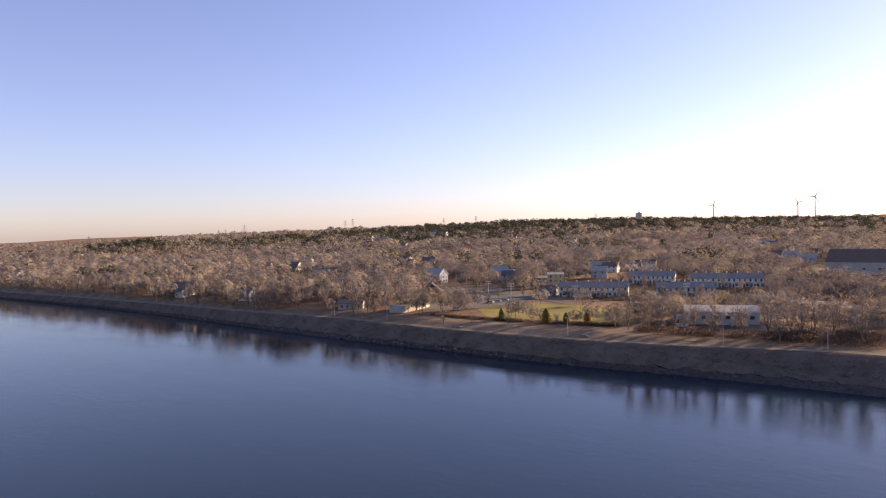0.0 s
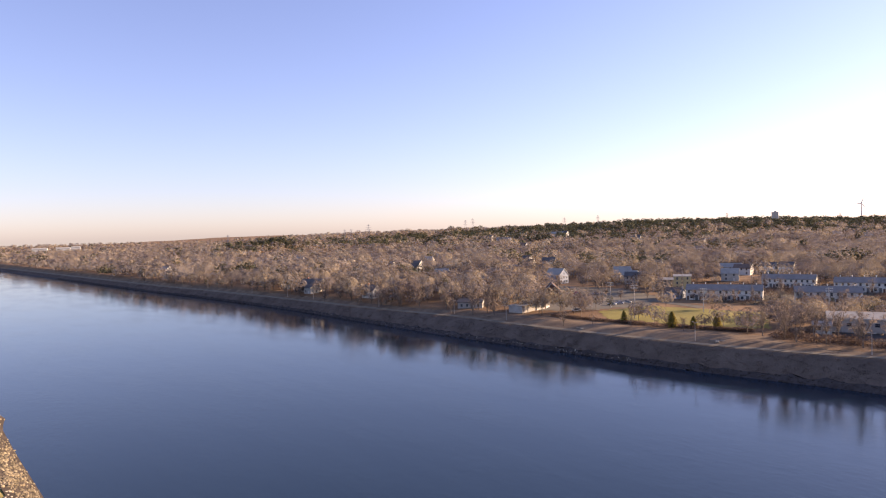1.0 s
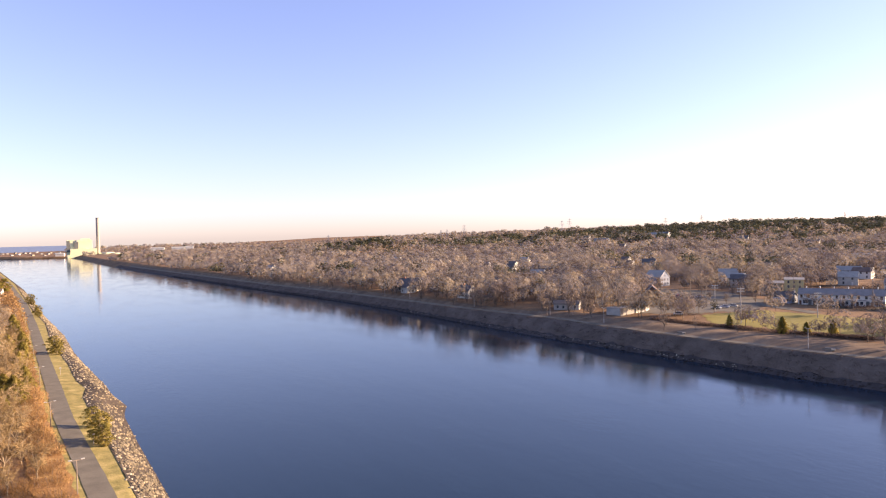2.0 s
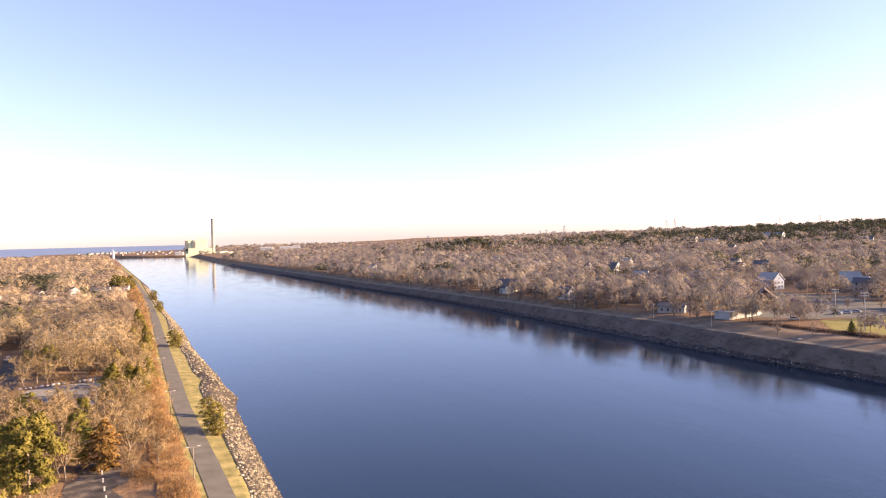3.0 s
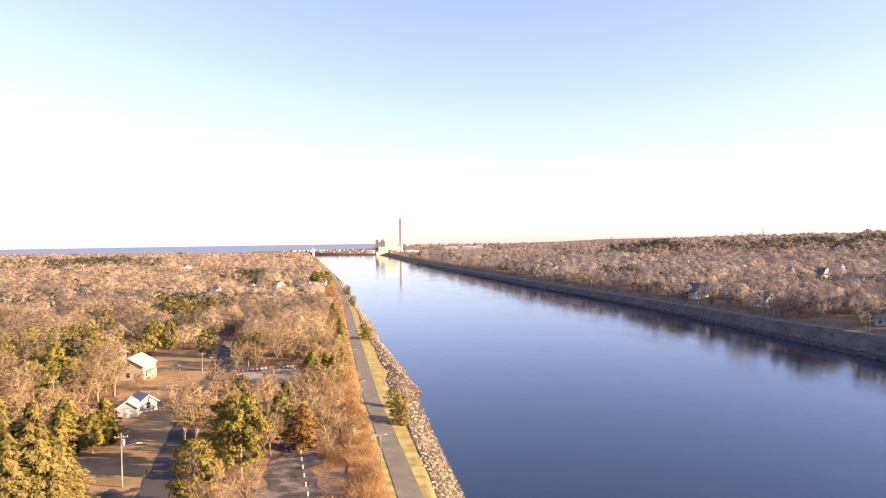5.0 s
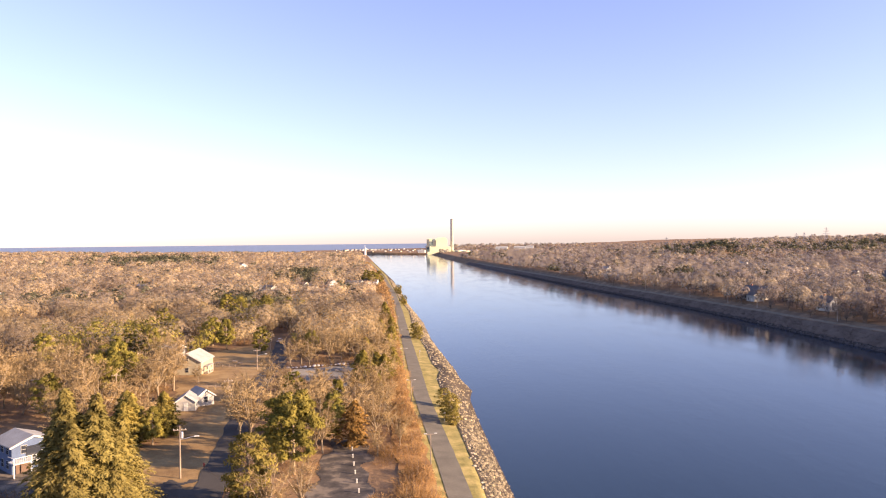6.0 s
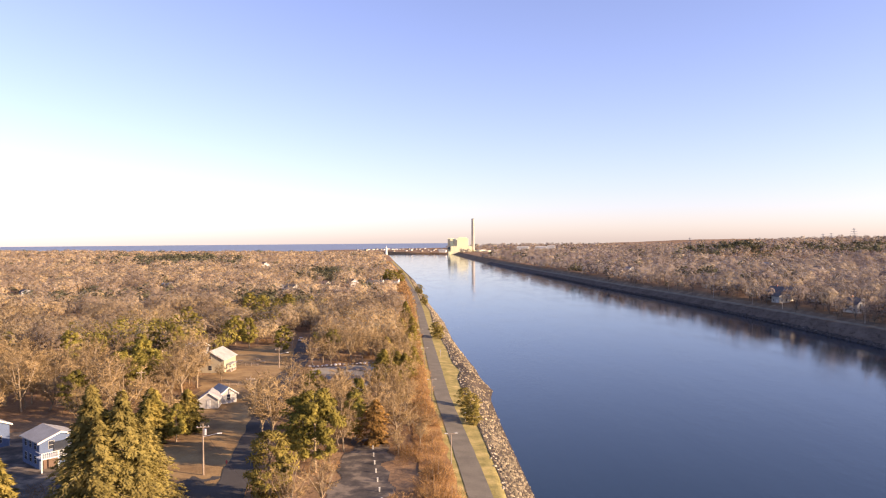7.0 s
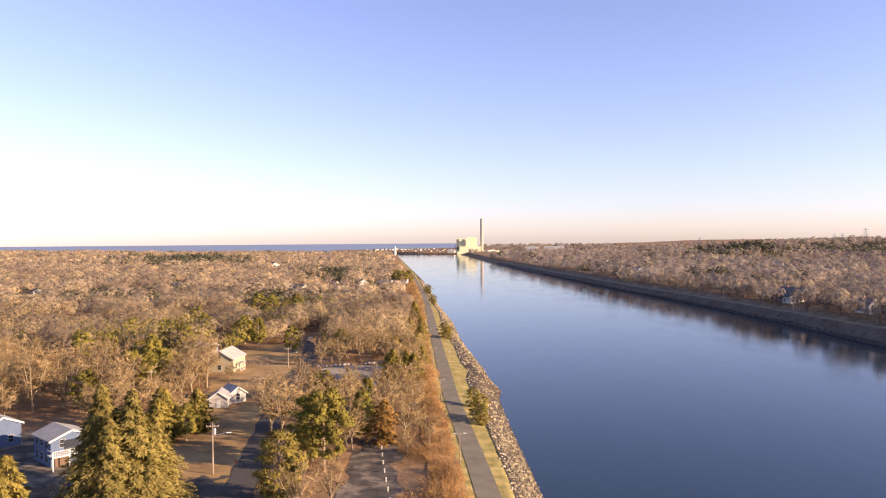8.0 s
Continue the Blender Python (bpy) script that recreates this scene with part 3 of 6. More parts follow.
FIELD_BACK = [(291, 228), (302, 165), (332, 180), (332, 245)]
OPEN = [LAWN, FIELD, PARKING, TOWN_GREEN, HALL_YARD, WORKS_YARD, DARK_LOT, GRAVEL_LOT, YARD, BLUE_YARD, LODGE_YARD, ARENA_YARD, FIELD_BACK]
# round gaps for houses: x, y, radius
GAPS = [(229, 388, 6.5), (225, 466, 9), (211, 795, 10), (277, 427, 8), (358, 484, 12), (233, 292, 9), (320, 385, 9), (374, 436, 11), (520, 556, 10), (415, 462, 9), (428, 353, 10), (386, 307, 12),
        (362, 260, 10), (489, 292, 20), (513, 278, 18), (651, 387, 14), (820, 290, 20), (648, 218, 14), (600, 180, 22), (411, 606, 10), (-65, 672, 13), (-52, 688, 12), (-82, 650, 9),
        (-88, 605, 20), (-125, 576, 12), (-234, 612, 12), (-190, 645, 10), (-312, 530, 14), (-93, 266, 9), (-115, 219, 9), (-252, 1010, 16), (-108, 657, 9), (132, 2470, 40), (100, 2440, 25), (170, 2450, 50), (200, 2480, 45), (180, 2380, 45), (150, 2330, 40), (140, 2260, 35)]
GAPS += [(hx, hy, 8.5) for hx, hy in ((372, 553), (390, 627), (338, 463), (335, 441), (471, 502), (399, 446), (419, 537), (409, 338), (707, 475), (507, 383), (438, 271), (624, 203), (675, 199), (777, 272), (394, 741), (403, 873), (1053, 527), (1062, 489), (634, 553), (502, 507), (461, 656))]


def inside(poly, x, y):
    hit = np.zeros(np.shape(x), bool)
    for (ax, ay), (bx, by) in zip(poly, poly[1:] + poly[:1]):
        hit ^= ((ay > y) != (by > y)) & (x < (bx - ax) * (y - ay) / (by - ay + 1e-9) + ax)
    return hit


def is_open(x, y):
    hit = np.zeros(len(x), bool)
    for poly in OPEN:
        hit |= inside(poly, x, y)
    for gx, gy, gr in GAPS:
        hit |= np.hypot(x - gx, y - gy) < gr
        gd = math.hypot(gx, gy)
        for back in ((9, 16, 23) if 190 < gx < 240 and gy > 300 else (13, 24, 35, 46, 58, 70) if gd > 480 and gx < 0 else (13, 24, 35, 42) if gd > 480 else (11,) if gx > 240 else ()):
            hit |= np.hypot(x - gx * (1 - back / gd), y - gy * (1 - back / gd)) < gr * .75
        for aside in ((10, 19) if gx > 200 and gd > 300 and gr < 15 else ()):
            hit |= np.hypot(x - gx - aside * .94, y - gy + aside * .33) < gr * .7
    return hit | (np.abs(x - lane_x(y)) < 5.5) & (y < 330) & (x < -20)


LANE_Y, LANE_X = [60, 117, 132, 155, 181, 202, 225, 243, 275, 330, 420], [-27, -35.6, -37.6, -40.6, -44.5, -47, -48.8, -48.6, -54, -62, -75]


def lane_x(y):
    return np.interp(y, LANE_Y, LANE_X)


def patch(name, poly, material, label, category, lift=.06, cell=1.0, kind="structure"):
    """A piece of ground cover that follows the land inside a polygon."""
    P = np.array(poly, float)
    gx, gy = np.arange(P[:, 0].min(), P[:, 0].max() + cell, cell), np.arange(P[:, 1].min(), P[:, 1].max() + cell, cell)
    X, Y = np.meshgrid(gx, gy)
    wob = .8 * np.sin(X * .9 + Y * .37) + .6 * np.sin(Y * .7 - X * .23)
    n, k = len(gx), len(gy)
    i = (np.arange(k - 1)[:, None] * n + np.arange(n - 1)[None]).ravel()
    keep = inside(poly, (X + wob)[:-1, :-1].ravel() + cell / 2, (Y + wob)[:-1, :-1].ravel() + cell / 2)
    i = i[keep]
    T = np.concatenate([np.stack([i, i + 1, i + n + 1], 1), np.stack([i, i + n + 1, i + n], 1)])
    used, back = np.unique(T, return_inverse=True)
    V = np.stack([X.ravel(), Y.ravel(), height(X, Y).ravel() + lift], 1)[used]
    return tagged(part(name, mesh_from(name, V, back.reshape(-1, 3), material), material), label, category, kind=kind)


def ribbon(name, centre, width, material, label, category, y0, y1, dy, lift=.09, kind="structure", edge=0.0):
    """A strip of constant width along y, x given by centre(y), following the land."""
    ys = np.arange(y0, y1 + dy, dy)
    cs = np.array([float(centre(y)) for y in ys])
    us = np.linspace(-.5, .5, 13)[None] * np.array([width(y) if callable(width) else width for y in ys])[:, None]
    rim = np.zeros(13)
    rim[[0, -1]] = 1
    X = cs[:, None] + us + edge * (np.sin(ys * .61) + .6 * np.sin(ys * 1.7))[:, None] * rim[None]
    Y = np.repeat(ys[:, None], 13, 1)
    V = np.stack([X, Y, height(X, Y) + lift], 2).reshape(-1, 3)
    i = (np.arange(len(ys) - 1)[:, None] * 13 + np.arange(12)[None]).ravel()
    T = np.concatenate([np.stack([i, i + 1, i + 14], 1), np.stack([i, i + 14, i + 13], 1)])
    return tagged(part(name, mesh_from(name, V, T, material), material), label, category, kind=kind)


def left_of(d):
    return lambda y: float(np.interp(y, LEFT_Y, LEFT_X)) - d


def right_of(d):
    return lambda y: float(np.interp(y, RIGHT_Y, RIGHT_X)) + d


def service_x(y):
    """Middle of the road on the near bank: straighter than the shore."""
    return float(np.interp(y, [40, 118, 144, 167, 197, 240, 310, 436, 583, 889, 1447, 2400], [12.5, 6.5, 4.5, 2.5, .1, -2.2, -6.1, -12.7, -21.6, -46, -101, -190]))


def rip(y):
    """How far the riprap of the near bank reaches up from the water."""
    return np.interp(y, [100, 130, 170, 243, 313, 440, 600], [6.6, 6.8, 7.9, 10.2, 8.8, 7.6, 7.4])


def verge_edges(y):
    return service_x(y) - 4.4, max(service_x(y) + 2.9, float(np.interp(y, LEFT_Y, LEFT_X)) - float(rip(y)))


ribbon("verge", lambda y: sum(verge_edges(y)) / 2, lambda y: verge_edges(y)[1] - verge_edges(y)[0], M["grass"], "dry yellow grass verge beside the service road", "verge", 40, 1500, 5, .14, edge=.3)
ribbon("verge", lambda y: service_x(y) - 6.6, 6.4, M["rust_grass"], "rusty brown grass between the service road and the woods", "verge", 40, 900, 5, .17, edge=.5)
ribbon("road", service_x, 4.3, M["asphalt"], "narrow grey asphalt service road along the bank", "road", 40, 1500, 5, .22, edge=.06)
ribbon("road", lane_x, 5.6, M["road"], "dark asphalt lane between the yards", "road", 60, 300, 3, .12, edge=.2)
patch("parking_lot", DARK_LOT, M["lot"], "worn dark asphalt car park", "car park", .06, .4)
CROSSING = [(-46.5, 112), (-48.5, 121), (-45, 127), (-40.5, 126), (-36, 112), (-39, 104), (-45, 104)]
patch("road", CROSSING, M["road"], "dark asphalt crossing at the end of the lane", "road", .09, .4)
patch("gravel_lot", GRAVEL_LOT, M["gravel"], "pale gravel turning place", "gravel", .06, .4)
patch("parking_lot", [(-104, 596), (-80, 598), (-73, 640), (-98, 644)], M["asphalt"], "grey asphalt car park among the far houses", "car park", .1, 1.0)
patch("lawn", YARD, M["lawn"], "tan winter lawn round the cottages", "lawn")
patch("drive", BLUE_YARD, M["lot"], "dark drive beside the blue house", "drive", .06, .4)
patch("lawn", LAWN, M["park_grass"], "tan park lawn above the bank", "lawn", .05, 1.5)
patch("playing_field", FIELD, M["field"], "dull green playing field", "field", .05, 1.5)
patch("parking_lot", PARKING, M["asphalt"], "grey asphalt car park behind the park", "car park", .05, 1.5)
patch("lawn", TOWN_GREEN, M["shade_grass"], "brown lawns round the terraced houses, darkened for shade", "lawn", .05, 2.0)
patch("yard", HALL_YARD, M["road"], "dark yard round a long hall", "yard", .05, 1.5)
patch("yard", WORKS_YARD, M["asphalt"], "grey yard behind the trees", "yard", .05, 1.5)
ribbon("path", lambda y: right_of(crest(y) + 2.6)(y), 2.6, M["path"], "pale path along the top of the far bank", "path", 40, 1400, 5, .3, edge=.15)
ribbon("bank_slope", lambda y: right_of(crest(y) * .48)(y), lambda y: crest(y) * 1.1, M["bank_far"], "dark brown earth slope of the far bank", "bank", 30, 1500, 5, .22)
M["wet_soil"] = rough_mat("wet_soil", [(0.3, (0.05, 0.042, 0.039)), (0.7, (0.09, 0.075, 0.068))], 0.3, 2.2, 0.85, 0.6, 0.2)
ribbon("bank_foot", lambda y: right_of(crest(y) * .06)(y), lambda y: crest(y) * .24, M["wet_soil"], "wet dark foot of the far bank under the riprap", "bank", 30, 1500, 5, .28, edge=.7)
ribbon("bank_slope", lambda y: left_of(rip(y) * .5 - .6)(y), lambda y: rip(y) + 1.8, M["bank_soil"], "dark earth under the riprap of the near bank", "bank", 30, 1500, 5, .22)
ribbon("verge", lambda y: right_of(crest(y) + 4.2)(y), 8, M["park_grass"], "strip of dry grass on top of the far bank", "verge", 40, 1400, 5, .18, edge=.5)
ribbon("road", lambda y: float(np.interp(y, [200, 260, 420, 700], [300, 318, 352, 395])), 7, M["asphalt"], "grey street between the houses", "road", 200, 640, 6, .1)


# ---------------------------------------------------------------- trees that stand out on the near bank: x, y, size, label
SPRUCES = [(-54.0, 109.5, 1.12), (-49.6, 110, 1.06), (-52, 115, .95), (-49.5, 117.5, .72), (-46.6, 109.5, .66), (-47.4, 113.5, .78), (-56.5, 112, .86), (-51.6, 106.5, .9)]
CEDARS = [(-61, 147.5, 1.1, "dark olive cedar behind the spruces"), (-67, 106, 1.15, "olive cedar at the drive"), (-72, 104, 1.0, "olive cedar at the drive"), (-17.4, 213.5, 1.12, "dark cedar at the gravel lot's edge"), (-53, 129, .62, "dark round cedar at the edge of the lawn"),
          (-20, 262, .8, "dark cedar in the thicket"), (-27, 300, .9, "dark cedar in the thicket"), (-12, 200, .6, "small cedar above the road"), (-14, 228, .8, "dark cedar above the road"), (-17, 243, .8, "dark cedar above the road"), (-11, 215, .95, "dark cedar above the road"), (-9.2, 235, .85, "dark cedar above the road"), (-12, 262, .95, "dark cedar above the road"), (-17, 303, 1.1, "dark cedar above the road"), (-11.6, 287, .95, "dark cedar above the road"), (-13, 322, .9, "dark cedar above the road"), (-15, 345, .9, "dark cedar above the road"), (-19, 385, 1.1, "dark cedar above the road")]
PINES = [(-23.2, 129.5, 1.2, "tall pine with yellow-green needles"), (-26.6, 136, 1.05, "tall pine with yellow-green needles"), (-18.6, 151, .82, "small pine beside the car park"), (-56, 149.5, .62, "small pine at the cottage lawn")]
PINES_BACK = [(-83, 194, 1.1), (-88, 210, 1.2), (-80, 203, 1.0), (-89, 172, 1.0), (-67, 141.5, .75), (-92, 246, 1.2), (-101, 250, 1.1), (-33, 185, .8), (-60, 270, .95), (-98, 232, 1.1), (-76, 281, 1.1), (-84, 290, 1.1), (-40, 262, .9), (-80, 340, 1.15),
              (-95, 380, 1.2), (-108, 402, 1.2), (-112, 152, .8), (-20.5, 176, .75), (-125, 240, 1.1), (-104, 300, 1.1), (-118, 330, 1.1), (-88, 410, 1.1)]
BIG_BARE = [(-39, 153, 1.2), (-36, 150, 1.0), (-41, 160, 1.0), (-75, 165, 1.25), (-82, 174, 1.2), (-19, 112, .7), (-23, 107, .72), (-72, 190, .9), (-77, 197, 1.0), (-14, 182, .8), (-10, 172, .8), (-28, 176, .85), (-33, 172, .85), (-44, 206, .8), (-38, 244, .95), (-31, 247, 1.0), (-37, 176, .9), (-40, 209, .5), (-44.8, 187, .65), (-49, 190, .6), (-29.4, 184, .55), (-25, 190, .5), (-41, 246, .9), (-36, 250, .9), (-98, 201, 1.2), (-106, 204, 1.25), (-97, 211, 1.1), (-111, 204, 1.1), (-103.6, 175, 1.2), (-70.5, 193, 1.15)]


# ---------------------------------------------------------------- woods
EVERGREEN = [(-13, 420, 3, 45), (-20.5, 1500, 4, 260), (-9, 800, 2.2, 90), (-24, 300, 5, 25), (-17, 285, 5, 20), (-14, 480, 3, 40), (49, 690, 3.5, 50), (22.6, 1370, 3.2, 150), (40, 1800, 6, 300), (46, 1850, 9, 600), (53, 1850, 9, 600), (60, 1850, 9, 600), (67, 1850, 9, 600), (75, 1850, 9, 600), (33, 1850, 6, 200), (10, 900, 4, 20), (38, 1750, 6, 150), (30, 1500, 4, 90), (20, 700, 1.5, 30), (65.5, 640, 1.5, 40), (52, 640, 2, 50), (43, 800, 2, 60), (34, 600, 1.6, 40), (58, 900, 2.5, 60), (-28, 520, 3, 50), (-3, 700, 1.5, 40), (-7, 560, 1.5, 40)]


def evergreen(x, y, rng):
    R, A = np.hypot(x, y), np.degrees(np.arctan2(x, y))
    p = np.full(len(x), .035)
    for a, r, da, dr in EVERGREEN:
        p = np.maximum(p, .97 * np.exp(-((A - a) / da) ** 2 - ((R - r) / dr) ** 2))
    return rng.uniform(size=len(x)) < p


# named trees stand alone here: x, y, radius
FREE = [(-50, 232, 9), (-52, 255, 8), (-46, 213, 8), (-54, 270, 7), (-58, 248, 9), (-28, 203, 11), (-20, 190, 7), (-36, 228, 7), (-21, 112, 17), (-52, 106, 19), (-68, 106, 12), (-72, 124, 14), (-60, 130, 10), (-40, 214, 9), (-95, 160, 10)]
FREE += [(-28, 115, 6)]
FREE += [(v[0] * .985, v[1] * .985, 5 * v[2]) for v in SPRUCES + CEDARS + PINES + PINES_BACK + BIG_BARE]


def kept_free(x, y):
    hit = np.zeros(len(x), bool)
    for gx, gy, gr in FREE:
        hit |= np.hypot(x - gx, y - gy) < gr
    return hit


def woods(spacing, near, far, seed, side, thin=0.0, low=False):
    """Places for trees between two distances from the lookout, on one bank."""
    X, Y = jitter(spacing, -2400 if side < 0 else -620, 40 if side < 0 else 3200, -120, 3300, seed)
    xl, xr = shore(Y)
    R, A = np.hypot(X, Y), np.degrees(np.arctan2(X, Y))
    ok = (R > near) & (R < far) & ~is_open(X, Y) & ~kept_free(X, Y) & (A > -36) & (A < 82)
    ok &= (xl - X > 27) if side < 0 else (X - xr > np.where(Y > 330, crest(Y) + 7, 32))
    ok &= (X < 0) | (Y > 138) | (X - xr > 56)
    ok &= (X > 30) | (Y < 2540)
    ok &= ~((A > 2.2) & (A < 4.1) & (R > 1750) & (R < 2700))
    ok &= low == ((A > 60.5) & (A < 69.5) & (R > 250) & (R < 445))
    ok &= (swell(X * 3.1, Y * 3.3) + .9 * swell(X * 7, Y * 6.3)) > -1.45 + thin
    return X[ok], Y[ok]


BARE = [bare_tree(100 + i, 10.5 + .5 * i, 4.9 + .5 * (i % 3), 7 + i % 3, 62, 1800, .082) for i in range(7)]
MID = [haze_tree(300 + i, 10.5 + .6 * i, 5.0 + .3 * i, 320, 1.0, 1.3, .2, True, .1) for i in range(5)]
TOWN = [haze_tree(360 + i, 10.5 + .8 * i, 5.6 + .35 * i, 260, 1.35, 1.55, .2, True, .04) for i in range(5)]
FAR = [haze_tree(320 + i, 11 + .5 * i, 6.4 + .4 * i, 96, 2.3, 2.4, .2, False, .03, 7) for i in range(5)]
HILL = [haze_tree(340 + i, 12, 9.2, 36, 4.2, 4.4, .25, False, 0, 5) for i in range(4)]
GREEN_MID = [haze_tree(380 + i, 11 + .5 * i, 3.2, 170, .6, 1.3, .15) for i in range(3)]
GREEN_FAR = [haze_tree(390 + i, 12 + .5 * i, 5.0, 50, 1.7, 2.6, .2, False) for i in range(3)]
GREEN_HILL = [haze_tree(395 + i, 14, 8.4, 32, 3.8, 4.0, .2, False, .1, 5) for i in range(3)]


def plant_woods(X, Y, seed, leafless, green, twig, needle, label, lift=1.0, dark_label="dark evergreen trees scattered among the bare woods"):
    rng = np.random.default_rng(seed + 50)
    e = evergreen(X, Y, rng)
    S, A = rng.uniform(.62, 1.22, len(X)) * lift * (1 + .14 * swell(X * 2.2, Y * 2.4)), rng.uniform(0, 6.28, len(X))
    for mask, models, m, name, text in ((~e, leafless, twig, "leafless_woods", label), (e, green, needle, "evergreen_woods", dark_label)):
        if mask.sum() < 2:
            continue
        x, y = X[mask], Y[mask]
        wood, crown = scatter(models, x, y, height(x, y), S[mask], A[mask], rng.integers(0, len(models), mask.sum()))
        t = thing(name, Matrix(), text, "woods", kind="stuff")
        part("trunks", mesh_from("trunks", wood[0], wood[1], M["bark_far"]), None, t, kind="stuff")
        part("crowns", mesh_from("crowns", crown[0], crown[1], m, crown[2], crown[3]), None, t, kind="stuff")


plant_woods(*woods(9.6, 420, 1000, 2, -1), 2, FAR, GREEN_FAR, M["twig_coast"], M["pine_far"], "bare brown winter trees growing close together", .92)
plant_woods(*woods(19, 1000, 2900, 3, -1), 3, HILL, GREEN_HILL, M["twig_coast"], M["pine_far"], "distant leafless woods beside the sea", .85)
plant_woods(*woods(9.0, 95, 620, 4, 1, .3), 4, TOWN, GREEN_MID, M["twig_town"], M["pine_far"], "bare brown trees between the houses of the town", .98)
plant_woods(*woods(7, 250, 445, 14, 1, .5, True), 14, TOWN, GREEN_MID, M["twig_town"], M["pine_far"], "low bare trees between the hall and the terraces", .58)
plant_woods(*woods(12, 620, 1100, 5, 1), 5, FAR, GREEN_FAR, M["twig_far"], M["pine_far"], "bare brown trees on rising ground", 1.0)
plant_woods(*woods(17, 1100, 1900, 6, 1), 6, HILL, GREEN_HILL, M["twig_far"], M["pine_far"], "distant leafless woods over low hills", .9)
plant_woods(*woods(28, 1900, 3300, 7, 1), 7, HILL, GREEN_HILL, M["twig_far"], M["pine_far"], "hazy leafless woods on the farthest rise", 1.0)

# the near bank: single trees, the nearest three hundred, and the rest of the wood behind them
NX, NY = woods(6.6, 100, 430, 1, -1, .2)
order = np.argsort(np.hypot(NX, NY))
NX, NY = NX[order], NY[order]
bare_meshes = [(mesh_from("trunk", w[0], w[1], M["bark"]), mesh_from("crown", c[0], c[1], M["twig"], c[2])) for w, c in BARE]
TREE_LABELS = ["bare grey winter tree with pale spreading limbs", "tall leafless tree with a haze of tan twigs", "leafless tree with a broad twiggy brown crown"]


def set_tree(name, models, k, x, y, size, turn, label, category="tree", group="", tall=1.0):
    t = thing(name, Matrix.LocRotScale((x, y, float(height(x, y))), Euler((0, 0, turn)), (size, size, size * tall)), label, category, group)
    part("trunk", models[k][0], None, t)
    part("crown", models[k][1], None, t)
    return t


rng = np.random.default_rng(77)
SINGLES = 130
for i in range(min(SINGLES, len(NX))):
    set_tree("bare_tree", bare_meshes, int(rng.integers(0, 7)), float(NX[i]), float(NY[i]), float(rng.uniform(.62, 1.12)), float(rng.uniform(0, 6.28)), TREE_LABELS[int(rng.integers(0, 3))], group="trees of the near bank")
plant_woods(NX[SINGLES:], NY[SINGLES:], 1, MID, GREEN_MID, M["twig_mid"], M["pine"], "bare tan winter trees growing close together", .95)


# ---------------------------------------------------------------- houses
def shared(name, bm, material):
    me = bpy.data.meshes.new(name)
    bm.to_mesh(me)
    bm.free()
    me.materials.append(material)
    return me


WINDOW_FRAME = shared("window", boxed(-.56, .56, -.06, .02, -.06, 1.46, bevel=.02), M["white_old"])
WINDOW_PANE = shared("pane", boxed(-.5, .5, -.075, -.03, 0, .67), M["glass"])
DOOR_LEAF = shared("door", boxed(-.5, .5, -.06, .02, 0, 2.05, bevel=.02), M["white"])
DOOR_DARK = shared("door", boxed(-.5, .5, -.06, .02, 0, 2.05, bevel=.02), M["brown"])
KNOB = shared("handle", boxed(.32, .40, -.11, -.05, 1.0, 1.08, bevel=.015), M["metal"])


def add_window(parent, m, w=1.0, h=1.0):
    win = part("window", WINDOW_FRAME, None, parent, at=m @ Matrix.Diagonal((w, 1, h, 1)))
    part("pane", WINDOW_PANE, None, win)
    part("pane", WINDOW_PANE, None, win, at=pose(0, 0, .73))
    return win


def add_door(parent, m, me=None):
    d = part("door", me or DOOR_LEAF, None, parent, at=m)
    part("handle", KNOB, None, d)


def sides(D, L):
    """Poses on the four walls of a house with its ridge along y: a function of place along the wall and height."""
    return {"x+": lambda u, z: pose(D / 2, u, z, 0, 0, 90), "x-": lambda u, z: pose(-D / 2, -u, z, 0, 0, -90), "y-": lambda u, z: pose(u, -L / 2, z), "y+": lambda u, z: pose(-u, L / 2, z, 0, 0, 180)}


